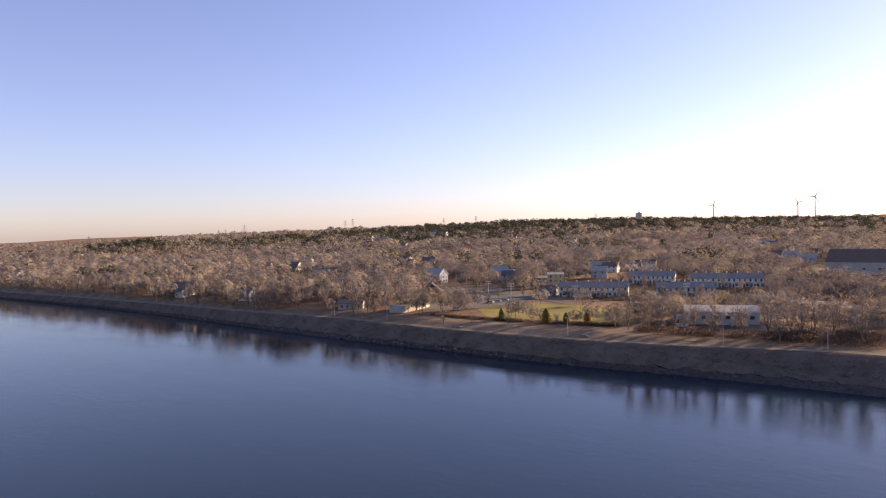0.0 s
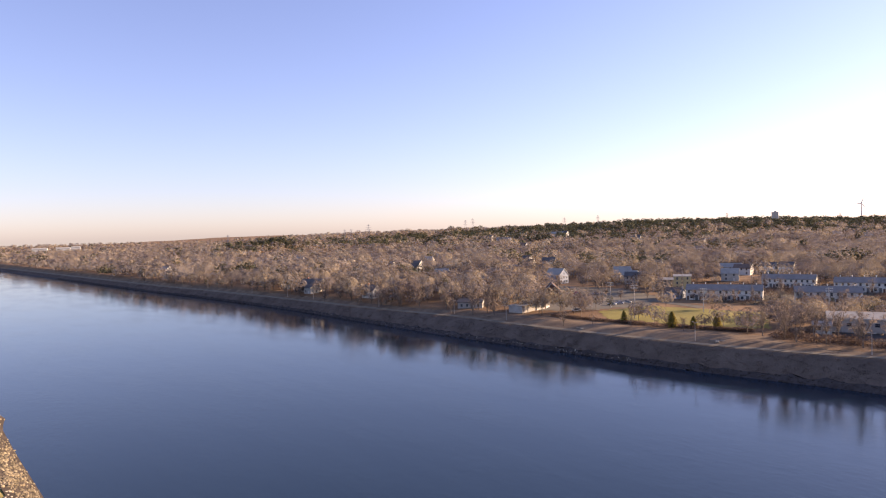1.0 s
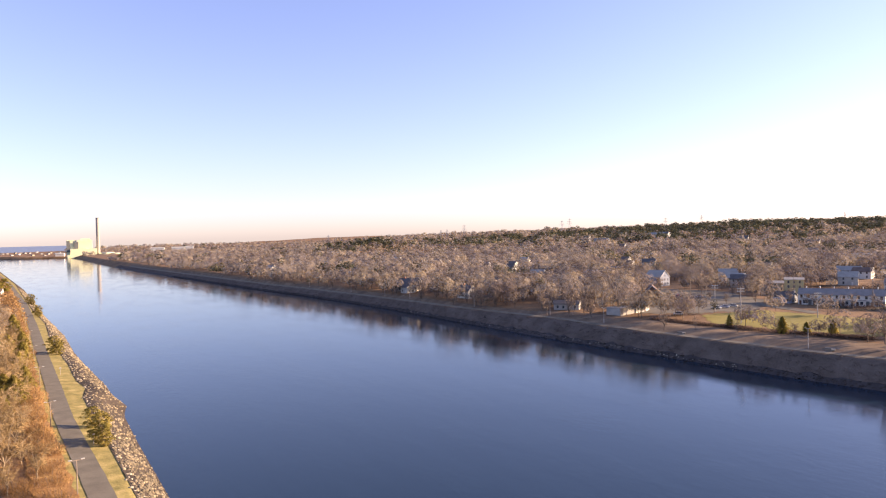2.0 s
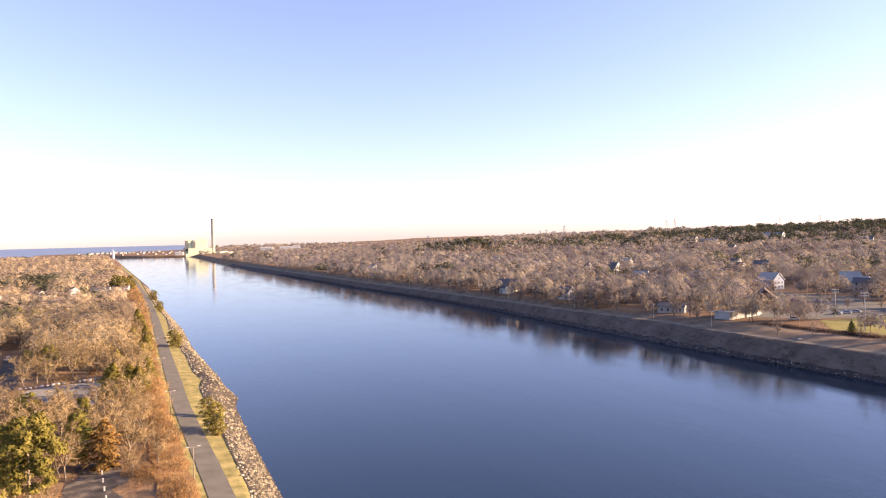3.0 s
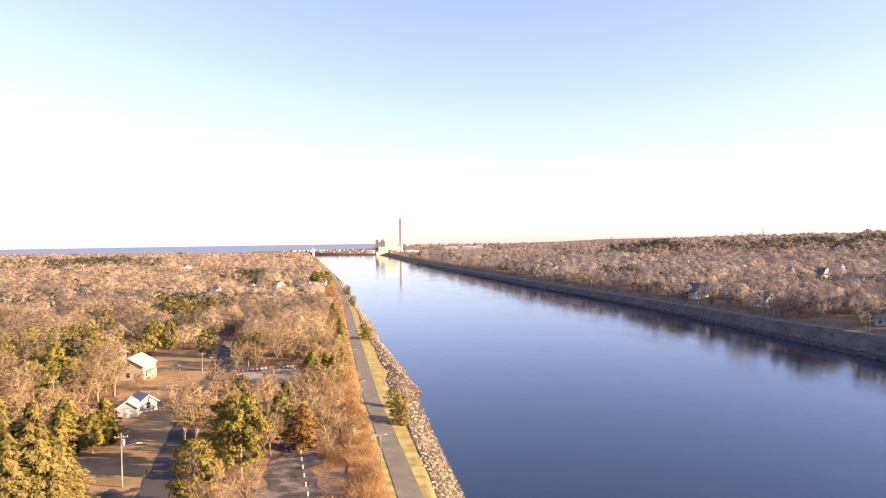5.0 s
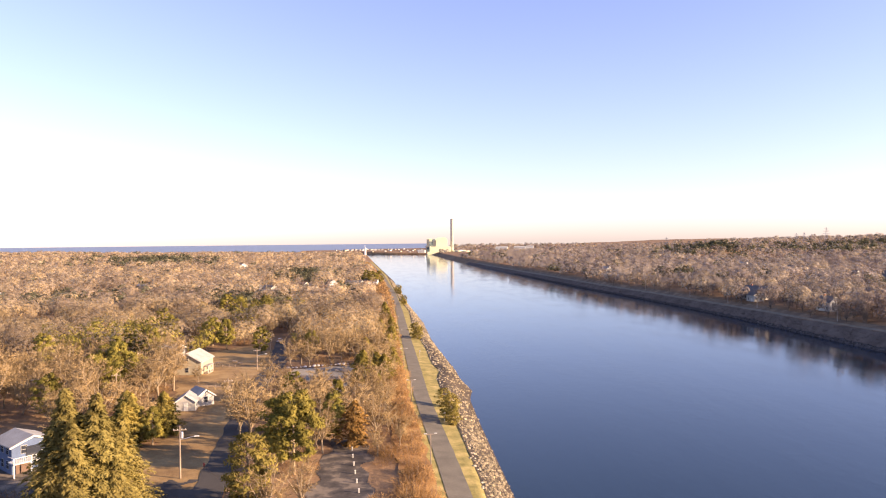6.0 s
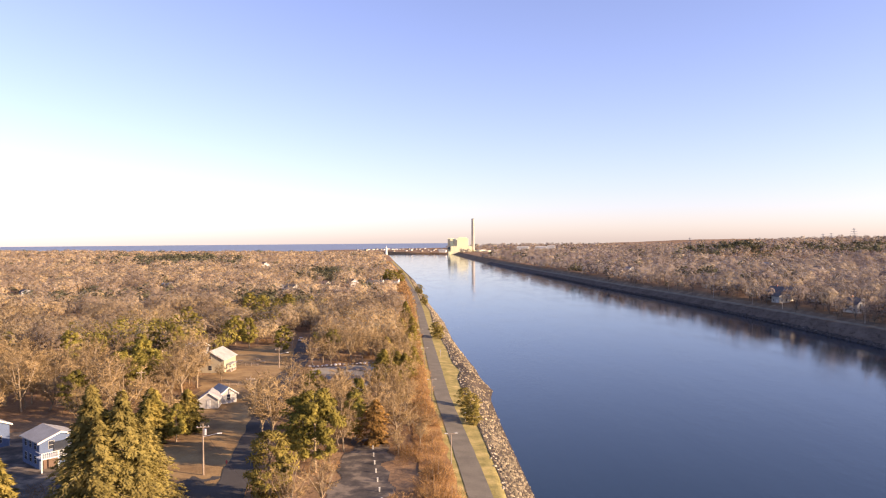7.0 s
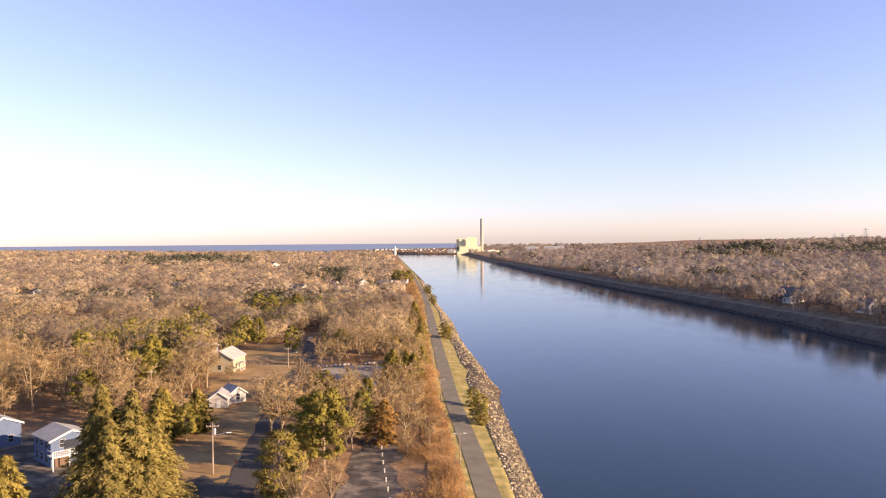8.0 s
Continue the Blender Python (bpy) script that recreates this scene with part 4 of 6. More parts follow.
def house(x, y, L, D, eaves, pitch, turn, wall, roof, label, name="house", windows=(3, 2), storeys=2, chimney=False, attic=False, door="x-", trim=True, sink=.3):
    """A gabled house: ridge along its own y, turned by degrees, on the ground at (x, y)."""
    z = float(min(height(x + a, y + c) for a in (-D / 2, D / 2) for c in (-L / 2, L / 2)))
    t = thing(name, pose(x, y, z, 0, 0, turn), label, "house")
    top = eaves + D / 2 * pitch
    part("wall", prism(bmesh.new(), [(-D / 2, -sink), (D / 2, -sink), (D / 2, eaves), (0, top), (-D / 2, eaves)], -L / 2, L / 2), M[wall], t)
    o, th = .45, .22
    bm = bmesh.new()
    for s in (-1, 1):
        prism(bm, [(s * (D / 2 + o), eaves - o * pitch + .02), (s * (D / 2 + o), eaves - o * pitch + th), (0, top + th), (0, top + .02)][::s], -L / 2 - .35, L / 2 + .35)
    part("roof", bm, M[roof], t)
    if trim:
        for e in (-1, 1):
            bm = bmesh.new()
            y0 = e * (L / 2 + .36)
            for s in (-1, 1):
                prism(bm, [(s * (D / 2 + o), eaves - o * pitch - .12), (s * (D / 2 + o), eaves - o * pitch + .16), (0, top + .16), (0, top - .12)][::s], y0, y0 + e * .07)
            part("bargeboard", bm, M["white"], t)
    on = sides(D, L)
    for f in range(storeys):
        zz = .95 + f * 2.65
        if zz + 1.45 > eaves + .2:
            break
        for k in range(windows[0]):
            u = (k + .5) / windows[0] * (L - 1.2) - (L - 1.2) / 2
            for side in ("x-", "x+"):
                if not (f == 0 and side == door and k == windows[0] // 2):
                    add_window(t, on[side](u, zz))
        for k in range(windows[1]):
            u = (k + .5) / windows[1] * (D - 1) - (D - 1) / 2
            for side in ("y-", "y+"):
                if not (f == 0 and side == door and k == windows[1] // 2):
                    add_window(t, on[side](u, zz))
    if attic:
        for side in ("y-", "y+"):
            add_window(t, on[side](0, eaves + .25), .8, .8)
    if windows[0]:
        n = windows[0] if door[0] == "x" else windows[1]
        span = (L - 1.2) if door[0] == "x" else (D - 1)
        add_door(t, on[door]((n // 2 + .5) / n * span - span / 2, .1))
    if chimney:
        ch = part("chimney", boxed(-.45, .45, L * .2, L * .2 + .9, eaves, top + 1.1, bevel=.04), M["brick"], t)
        part("cap", boxed(-.55, .55, L * .2 - .1, L * .2 + 1.0, top + 1.1, top + 1.25, bevel=.03), M["concrete"], ch)
    return t


M["brick"] = plain("red_brick", (0.28, 0.12, 0.08), 0.9, 0, 0.25)

# cottages of the near bank
yellow = house(-73.6, 232.4, 11, 9, 4.3, .58, -3, "cream", "roof_pale", "cream two-storey house with a pale grey roof", attic=True, windows=(3, 1))
part("porch", boxed(4.52, 6.1, -3.6, 1.2, -.2, .5, bevel=.04), M["pole"], yellow)
part("porch_roof", boxed(4.51, 6.3, -3.8, 1.4, 2.5, 2.7, bevel=.04), M["roof_pale"], yellow)
for yy in (-3.5, -1.2, 1.1):
    part("porch_post", boxed(5.95, 6.1, yy - .08, yy + .08, .5, 2.5), M["white"], yellow)
# white cottage in grey walls: the trees' shade is put into the colour
house(-59.0, 181.2, 5.0, 4.6, 2.5, .7, 8, "grey_pale", "grey_pale", "small white cottage with a weathered grey roof", storeys=1, windows=(2, 1), chimney=False, door="y-")
house(-57.4, 187.0, 6.0, 4.4, 2.6, .7, 40, "grey_pale", "grey_pale", "white cottage wing with a grey gable roof", storeys=1, windows=(2, 1), door="x+")
house(-91, 246, 12, 7, 2.5, .3, 62, "white_old", "roof_pale", "low white house with a flat pale roof", storeys=1, windows=(4, 2))
house(-93, 268, 8, 6, 2.7, .45, 70, "white_old", "roof_pale", "low white cottage among pine trees", storeys=1, windows=(3, 2))
house(-110, 262, 8, 6, 2.8, .4, 20, "white_old", "roof_pale", "small pale cottage behind the trees", storeys=1, windows=(2, 2))
house(-94.5, 146, 8, 7, 4.6, .45, 53, "blue", "roof_pale", "blue-sided house with a grey roof and white trim", windows=(3, 2))


def deck_house(x, y, turn):
    """Two storeys, low roof, with a raised timber deck across the gable end."""
    t = house(x, y, 8, 7.4, 5.1, .36, turn, "blue", "roof_pale", "blue two-storey house with a white raised deck", windows=(3, 2), attic=False, door="x+")
    part("deck", boxed(-4.4, 4.4, -6.7, -4.06, 2.45, 2.65, bevel=.03), M["white"], t)
    for px in (-4.3, -1.4, 1.4, 4.3):
        part("post", boxed(px - .09, px + .09, -6.65, -6.47, -.3, 3.65), M["white"], t)
    rl = part("railing", boxed(-4.4, 4.4, -6.62, -6.52, 3.55, 3.65), M["white"], t)
    for k in range(24):
        px = -4.2 + k * .365
        part("baluster", boxed(px - .03, px + .03, -6.6, -6.54, 2.65, 3.55), M["white"], rl)
    for px in (-4.4, 4.3):
        part("railing", boxed(px, px + .1, -6.5, -4.06, 3.55, 3.65), M["white"], t)
    part("sliding_door", boxed(-1.3, 1.3, -4.16, -3.98, 2.7, 4.75, bevel=.03), M["glass"], t)
    part("garage_opening", boxed(-3.1, -.6, -4.16, -3.98, .0, 2.2, bevel=.03), M["dark"], t)
    return t


deck_house(-75.0, 136.3, 50)
# far houses of the near bank
house(-62, 676, 15, 8, 3.4, .45, 78, "white", "roof", "long low white house with a dark roof", storeys=1, windows=(5, 2), chimney=True)
house(-47, 690, 13, 8, 3.6, .45, 82, "white", "roof_brown", "long white house with a brown roof", storeys=1, windows=(5, 2))
house(-80, 655, 8, 7, 4.8, .6, 20, "white", "roof_brown", "white house with a steep brown roof", windows=(2, 2))
house(-108, 660, 9, 7, 3.0, .5, 60, "cream", "roof_brown", "low cream cottage with a brown roof", storeys=1, windows=(3, 2))
house(-97, 655, 7, 6, 3.0, .5, 80, "white", "roof", "small white cottage by a lane", storeys=1, windows=(2, 2))
house(-122, 582, 9, 7, 4.8, .55, 60, "white", "roof", "white two-storey house with a dark roof", windows=(3, 2))
house(-133, 594, 9, 7, 4.6, .55, 10, "white", "roof_pale", "white house with a pale grey roof", windows=(3, 2))
house(-251, 1014, 18, 12, 7.5, .6, 30, "white", "roof_brown", "large white house above the trees", windows=(4, 3))
house(-189, 648, 8, 6, 3.2, .5, 50, "white", "roof_pale", "small white cottage in the woods", storeys=1, windows=(2, 2))
house(-234, 614, 12, 7, 4.8, .4, 72, "cream", "roof_pale", "cream two-storey house in the woods", windows=(4, 2))
house(-312, 534, 10, 7, 3.2, .4, 40, "white_old", "roof", "weathered white cottage in the woods", storeys=1, windows=(3, 2))
house(-430, 886, 10, 8, 4.8, .5, 40, "white", "roof_brown", "white house deep in the woods", windows=(3, 2))
house(-205, 760, 12, 8, 4.8, .5, 40, "cream", "roof_brown", "cream house deep in the woods", windows=(3, 2))

# the town across the water
house(227, 387, 10, 7.5, 4.9, .85, 14, "white", "roof", "white house with a steep dark roof and chimney", attic=True, chimney=True)
house(225, 466, 15, 11, 5.6, .6, 40, "grey", "roof", "large grey house with a dark roof", windows=(4, 3), chimney=True)
house(217, 452, 8, 7, 4.2, .6, 8, "white_old", "roof", "pale house beside a large grey one", windows=(2, 2))
house(211, 793, 14, 10, 6, .7, 12, "white", "roof_pale", "large white house by the bank", windows=(4, 3), attic=True)
house(206, 812, 10, 8, 5, .5, 40, "grey", "roof_pale", "grey house by the bank", windows=(3, 2))
house(277, 428, 8, 6.5, 4.8, .8, 16, "white", "roof", "small white house with a steep gable", attic=True)
house(411, 606, 10, 8, 5.2, .8, 18, "white", "roof", "white house with a steep gable among trees", attic=True)
house(358, 484, 13, 8, 3.4, .45, 50, "white", "roof_pale", "low white house with a pale roof", storeys=1, windows=(4, 2))
house(360, 472, 10, 8, 3.6, .6, 15, "white", "roof", "low white house with a dark roof", storeys=1, windows=(3, 2))
house(233, 294, 13, 7, 3.2, .45, 42, "grey_pale", "roof", "low grey house behind the park", storeys=1, windows=(4, 2))
house(320, 387, 8, 7, 5, .8, 20, "white_old", "roof_pale", "pale blue gabled house", attic=True)
house(376, 440, 16, 9, 5, .5, 45, "white_old", "roof_blue", "long house with a blue-grey roof", windows=(5, 2))
house(520, 558, 9, 8, 5, .8, 14, "white", "roof", "white gabled house among trees", attic=True)
house(415, 463, 12, 9, 5, .5, 30, "white", "roof_brown", "white house with a brown roof", windows=(3, 2))
house(362, 358, 12, 11, 6.2, .8, 10, "blue_pale", "roof_pale", "pale grey-blue house with a broad gable", attic=True, windows=(3, 3))
lodge = house(293, 294, 12, 11, 3.4, .85, -44, "brown", "dark", "dark brown lodge with a steep trimmed gable", storeys=1, windows=(3, 3), attic=True)
part("porch_roof", boxed(-6, 6, -8.6, -6, 2.9, 3.15, bevel=.05), M["dark"], lodge)
for px in (-5.6, -2, 2, 5.6):
    part("porch_post", boxed(px - .1, px + .1, -8.4, -8.2, 0, 2.9), M["white"], lodge)
house(430, 356, 12, 9, 5.2, .6, 40, "grey", "roof_pale", "grey house behind the car park", windows=(3, 2))
house(388, 311, 12, 9, 5.4, .6, 35, "white_old", "roof", "pale house behind the car park", windows=(4, 2))
house(398, 322, 10, 8, 5.2, .7, 16, "cream", "roof_pale", "cream house with a grey roof", windows=(3, 2))
house(372, 262, 10, 9, 8.2, .2, 36, "cream_deep", "roof_pale", "tall cream building with a shallow roof", windows=(3, 2), storeys=3, trim=False)
house(374, 279, 16, 9, 5.2, .25, 36, "grey", "roof_pale", "long grey building with a shallow roof", windows=(5, 2), trim=False)
house(328, 236, 9, 7, 3.6, .6, 10, "blue_pale", "roof", "small pale blue house behind the field", storeys=1, windows=(3, 2))
for hx, hy, hl, hd, ht, hm, hr, text in [(491, 303, 15, 9, 25, "white_old", "roof_pale", "pale house on the slope"), (484, 289, 12, 9, 15, "white", "roof_brown", "white house with a brown roof on the slope"),
                                         (512, 285, 11, 8, 10, "white", "roof", "white gabled house on the slope"), (516, 273, 10, 9, 14, "white", "roof", "white house with a steep dark gable"),
                                         (651, 390, 16, 9, 50, "white", "roof_pale", "white house in the upper woods"), (640, 402, 10, 8, 17, "white", "roof", "white gabled house in the upper woods"), (779, 482, 15, 9, 30, "white_old", "roof_blue", "pale house with a blue-grey roof"),
                                         (822, 298, 18, 11, 30, "grey", "roof_pale", "large grey house on the hillside"), (808, 283, 14, 10, 17, "white", "roof", "white house on the hillside"),
                                         (648, 223, 12, 9, 14, "white", "roof_brown", "white house at the wood's edge"), (596, 186, 20, 10, 20, "white_old", "roof_pale", "long pale building at the wood's edge")]:
    house(hx, hy, hl, hd, 5.0, .6, ht, hm, hr, text, windows=(3, 2), attic=True)
for hx, hy, hl, hd, ht, hm, hr, text in [(1030, 997, 18, 13, 15, "white", "roof", "white house standing high on the wooded hill"), (1018, 1006, 30, 10, 45, "white_old", "roof_pale", "long pale building on the wooded hill"), (922, 1097, 14, 12, 17, "white", "roof", "white house on the wooded hill"),
                                         (1143, 1236, 16, 12, 17, "white", "roof_pale", "white house near the hilltop"), (1120, 1260, 16, 12, 30, "grey", "roof_pale", "grey house near the hilltop"), (878, 1004, 26, 12, 40, "blue_pale", "roof_blue", "long blue-grey building on the hillside"),
                                         (835, 560, 14, 10, 17, "white", "roof", "white house among hillside trees"), (905, 720, 14, 10, 30, "white_old", "roof", "pale house among hillside trees"), (960, 400, 14, 10, 14, "white", "roof_pale", "white house under the ridge"), (700, 760, 14, 10, 17, "white", "roof_brown", "white house among brown trees")]:
    h_ = house(hx, hy, hl, hd, 8.5, .7, ht, hm, hr, text, windows=(3, 2), attic=False)

TOWN_HOUSES = [(372, 553, 25, "white", "roof"), (390, 627, 35, "white", "roof"), (338, 463, 40, "white", "roof_pale"), (335, 441, 25, "white_old", "roof"), (471, 502, 30, "white", "roof_brown"), (399, 446, 45, "white_old", "roof_blue"), (419, 537, 20, "white", "roof"),
               (409, 338, 40, "white", "roof_pale"), (707, 475, 35, "white", "roof_blue"), (507, 383, 25, "white", "roof"), (438, 271, 30, "white_old", "roof_pale"), (624, 203, 45, "white", "roof_pale"), (675, 199, 30, "white_old", "roof"), (777, 272, 40, "white", "roof_pale"), (394, 741, 30, "white", "roof"),
               (403, 873, 40, "white", "roof_pale"), (1053, 527, 30, "white", "roof"), (1062, 489, 40, "white", "roof_pale"), (634, 553, 25, "white", "roof_brown"), (502, 507, 40, "white_old", "roof"), (461, 656, 30, "white", "roof_pale")]
for k, (hx, hy, ht, hm, hr) in enumerate(TOWN_HOUSES):
    house(hx, hy, 9 + k % 4, 7.5 + k % 3, 5.2, .75, ht, hm, hr, {"white": "white", "white_old": "weathered pale"}[hm] + " gabled house with " + {"roof": "a dark roof", "roof_pale": "a pale grey roof", "roof_brown": "a brown roof", "roof_blue": "a blue-grey roof"}[hr] + " among bare trees", windows=(2, 1), attic=True)


def terrace(x, y, L, turn, units, label, D=9):
    """A row of two-storey terraced houses, ridge along its own y."""
    z = float(height(x, y)) - .1
    t = thing("terraced_houses", pose(x, y, z, 0, 0, turn), label, "terrace", "terraced houses")
    ev, pt = 5.3, .55
    top = ev + D / 2 * pt
    part("wall", prism(bmesh.new(), [(-D / 2, -.4), (D / 2, -.4), (D / 2, ev), (0, top), (-D / 2, ev)], -L / 2, L / 2), M["white"], t)
    bm = bmesh.new()
    for s in (-1, 1):
        prism(bm, [(s * (D / 2 + .5), ev - .26), (s * (D / 2 + .5), ev - .02), (0, top + .24), (0, top + .02)][::s], -L / 2 - .3, L / 2 + .3)
    part("roof", bm, M["roof_blue"], t)
    on = sides(D, L)
    w = L / units
    for k in range(units):
        u = (k + .5) * w - L / 2
        part("bay_front", boxed(-D / 2 - .5, -D / 2 + .1, -u - w * .22, -u + w * .22, -.3, 2.9, bevel=.03), M["white_old"] if k % 2 else M["white"], t)
        part("bay_roof", boxed(-D / 2 - .8, -D / 2 + .1, -u - w * .26, -u + w * .26, 2.9, 3.1, bevel=.04), M["roof_blue"], t)
        # flat dark panel on the wall: a porch recess's shade as colour
        part("porch_opening", boxed(-D / 2 - .05, -D / 2 + .05, -u - w * .47, -u - w * .24, .05, 2.5, bevel=.02), M["plant_dark"], t)
        for side in ("x-", "x+"):
            for du in (-.26, .26):
                add_window(t, on[side](u + du * w, 3.5))
        add_window(t, on["x+"](u - .2 * w, .95))
        add_window(t, pose(-D / 2 - .5, -u + .05 * w, .9, 0, 0, -90), 1.2, 1)
        add_door(t, on["x-"](u - w * .34, .1), DOOR_DARK)
        vent = part("roof_vent", rodded((.6, -u, top - .5), (.6, -u, top + .9), .22, .22), M["white"], t)
        part("cap", rodded((.6, -u, top + .9), (.6, -u, top + 1.15), .38, .2), M["white"], vent)
    for side in ("y-", "y+"):
        add_window(t, on[side](-2, 3.5))
        add_window(t, on[side](2, .95))
    return t


terrace(337, 212, 37, 27, 6, "white two-storey terrace with a dark blue-grey roof")
terrace(355, 168, 29, 28, 5, "white terrace with blue-grey roof behind bare trees")
terrace(416, 219, 29, 21, 5, "white terrace on rising ground behind another")
terrace(416, 171, 40, 20, 7, "long white terrace with a blue-grey roof")


def hall(x, y, L, D, ev, pitch, turn, wall, roof, label, bays, name="hall", doors=1):
    """A long low hall with a shallow roof, bays and big doors."""
    z = float(min(height(x + a, y + c) for a in (-D / 2, D / 2) for c in (-L / 2, L / 2)))
    t = thing(name, pose(x, y, z, 0, 0, turn), label, "building")
    top = ev + D / 2 * pitch
    part("wall", prism(bmesh.new(), [(-D / 2, -.5), (D / 2, -.5), (D / 2, ev), (0, top), (-D / 2, ev)], -L / 2, L / 2), M[wall], t)
    bm = bmesh.new()
    for s in (-1, 1):
        prism(bm, [(s * (D / 2 + .5), ev - .5 * pitch + .02), (s * (D / 2 + .5), ev - .5 * pitch + .32), (0, top + .32), (0, top + .02)][::s], -L / 2 - .4, L / 2 + .4)
    part("roof", bm, M[roof], t)
    for s in (-1, 1):
        part("gutter", boxed(*sorted((s * (D / 2 + .5), s * (D / 2 + .68))), -L / 2 - .4, L / 2 + .4, ev - .5 * pitch - .05, ev - .5 * pitch + .18), M["white"], t)
        for k in range(bays + 1):
            u = -L / 2 + .3 + k * (L - .6) / bays
            part("pilaster", boxed(*sorted((s * D / 2, s * (D / 2 + .22))), u - .28, u + .28, -.4, ev - .35, bevel=.03), M["white_old"], t)
    on = sides(D, L)
    for k in range(bays):
        u = (k + .5) / bays * (L - .6) - (L - .6) / 2
        add_window(t, on["x-"](u, ev * .45), 1.6, .9)
    for k in range(doors):
        part("roller_door", boxed(-D * .3 + k * 4.4, -D * .3 + k * 4.4 + 3.4, -L / 2 - .06, -L / 2 + .05, 0, 3.2, bevel=.03), M["white"], t)
    return t


hall(280, 118, 27, 18, 5.0, .16, 27, "grey_pale", "roof_pale", "long grey hall with a pale shallow roof", 6, doors=2)
hall(262, 126, 6, 5, 3.4, .4, 27, "white", "roof_pale", "small white shed beside the hall", 2, "shed", 1)
hall(540, 100, 96, 48, 8.2, .32, 8, "grey_pale", "dark", "huge hall with grey walls and a dark roof", 11, doors=3)
hall(327, 96, 22, 12, 3.6, .1, 12, "white", "roof_pale", "low white workshop behind the trees", 5)
hall(371, 112, 30, 14, 5.0, .12, 12, "brown", "dark", "dark brown workshop behind the trees", 6)
hall(318, 77, 12, 8, 3.6, .1, 12, "white", "roof_pale", "low white workshop with a pale roof", 3)


def flat_store(x, y, turn):
    """A flat-roofed white building with a lower wing."""
    z = float(height(x, y))
    t = thing("store", pose(x, y, z, 0, 0, turn), "flat-roofed white building with a lower grey wing", "building")
    part("wall", boxed(-5, 5, -4.5, 4.5, -.4, 4.2, bevel=.04), M["white"], t)
    part("parapet", boxed(-5.15, 5.15, -4.65, 4.65, 4.2, 4.6, bevel=.04), M["white"], t)
    part("wing", boxed(-17, -5, -4, 4, -.4, 3.0, bevel=.04), M["grey_pale"], t)
    part("wing_roof", boxed(-17.3, -5.002, -4.3, 4.3, 3.0, 3.25, bevel=.04), M["roof_pale"], t)
    part("annex", boxed(5, 8.6, -3, 3.4, -.4, 3.3, bevel=.04), M["white"], t)
    for u in (-3, 0):
        add_window(t, pose(u, -4.5, 1.2), 1.3, 1)
    add_door(t, pose(2.6, -4.5, .05), DOOR_DARK)
    part("canopy", boxed(1.6, 3.8, -5.6, -4.5, 2.5, 2.65, bevel=.03), M["grey"], t)
    return t


flat_store(249, 262, 12)


# ---------------------------------------------------------------- poles, lamps, wires
def on_ground(x, y, turn=0.0):
    return pose(x, y, float(height(x, y)), 0, 0, turn)


def utility_pole(x, y, h, turn, lamp=False, label="weathered wooden utility pole with a crossarm", transformer=False):
    t = thing("utility_pole", on_ground(x, y, turn), label, "pole", "utility poles")
    part("pole", rodded((0, 0, -.6), (0, 0, h), .17, .11), M["pole"], t)
    part("crossarm", boxed(-1.1, 1.1, -.07, .07, h - .75, h - .6, bevel=.015), M["pole"], t)
    for px in (-1.0, -.35, .35, 1.0):
        part("insulator", rodded((px, 0, h - .6), (px, 0, h - .42), .06, .04), M["white"], t)
    if transformer:
        part("transformer", rodded((.32, .1, h - 2.1), (.32, .1, h - 1.05), .3, .3, n=12), M["metal"], t)
    if lamp:
        arm = part("lamp_arm", rodded((0, 0, h - 2.4), (2.6, 0, h - 1.9), .05, .04), M["metal"], t)
        part("lamp_head", boxed(2.4, 3.3, -.16, .16, h - 2.0, h - 1.84, bevel=.05), M["white"], arm)
    return t


def bank_lamp(x, y, h=6.2, turn=0.0, post="pole_pale", label="grey lamp post with two heads on a crossbar"):
    """The canal's lights: a pole with a short crossbar that carries two lamps."""
    t = thing("bank_lamp", on_ground(x, y, turn), label, "lamp post", "lamps along the canal")
    part("pole", rodded((0, 0, -.5), (0, 0, h), .11, .075), M[post], t)
    arm = part("crossbar", boxed(-1.0, 1.0, -.05, .05, h - .12, h, bevel=.02), M[post], t)
    for s in (-1, 1):
        part("lamp_head", boxed(s * .98 - .3, s * .98 + .3, -.16, .16, h - .02, h + .14, bevel=.04), M["white_old"], arm)
    return t


def floodlight(x, y, h, turn=-40):
    t = thing("floodlight_mast", on_ground(x, y, turn), "tall grey floodlight mast beside the playing field", "floodlight", "floodlights")
    part("pole", rodded((0, 0, -.5), (0, 0, h), .2, .12), M["pole_pale"], t)
    for k in (0, 1):
        bar = part("crossbar", boxed(-1.5, 1.5, -.07, .07, h - .4 - k * 1.1, h - .25 - k * 1.1), M["metal"], t)
        for px in (-1.2, -.4, .4, 1.2):
            part("lamp", rodded((px, -.1, h - .3 - k * 1.1), (px, -.42, h - .42 - k * 1.1), .16, .26), M["white"], bar)
    return t


M["pole_pale"] = plain("pale_pole", (0.50, 0.46, 0.40), 0.8, 0, 0.2)
utility_pole(-43.1, 127.9, 9.4, 10, True, transformer=True, label="wooden pole with a street lamp and a transformer")
utility_pole(-78.7, 186, 8.4, 20)
utility_pole(-53.9, 235.9, 7.0, 15, True, label="wooden pole with a street lamp by the lane")
utility_pole(-57.1, 272.1, 7.4, 12)
utility_pole(-49.1, 182.5, 7.4, 12)
utility_pole(-92, 640, 9, 12)
utility_pole(-44, 670, 9, 12)
utility_pole(-120, 560, 9, 12)
for y_ in (135, 187, 240, 292, 345, 420, 500, 600):
    bank_lamp(service_x(y_) - 3.4, y_, 6.0, 8, "pole", "brown wooden lamp post with two heads on a crossbar")
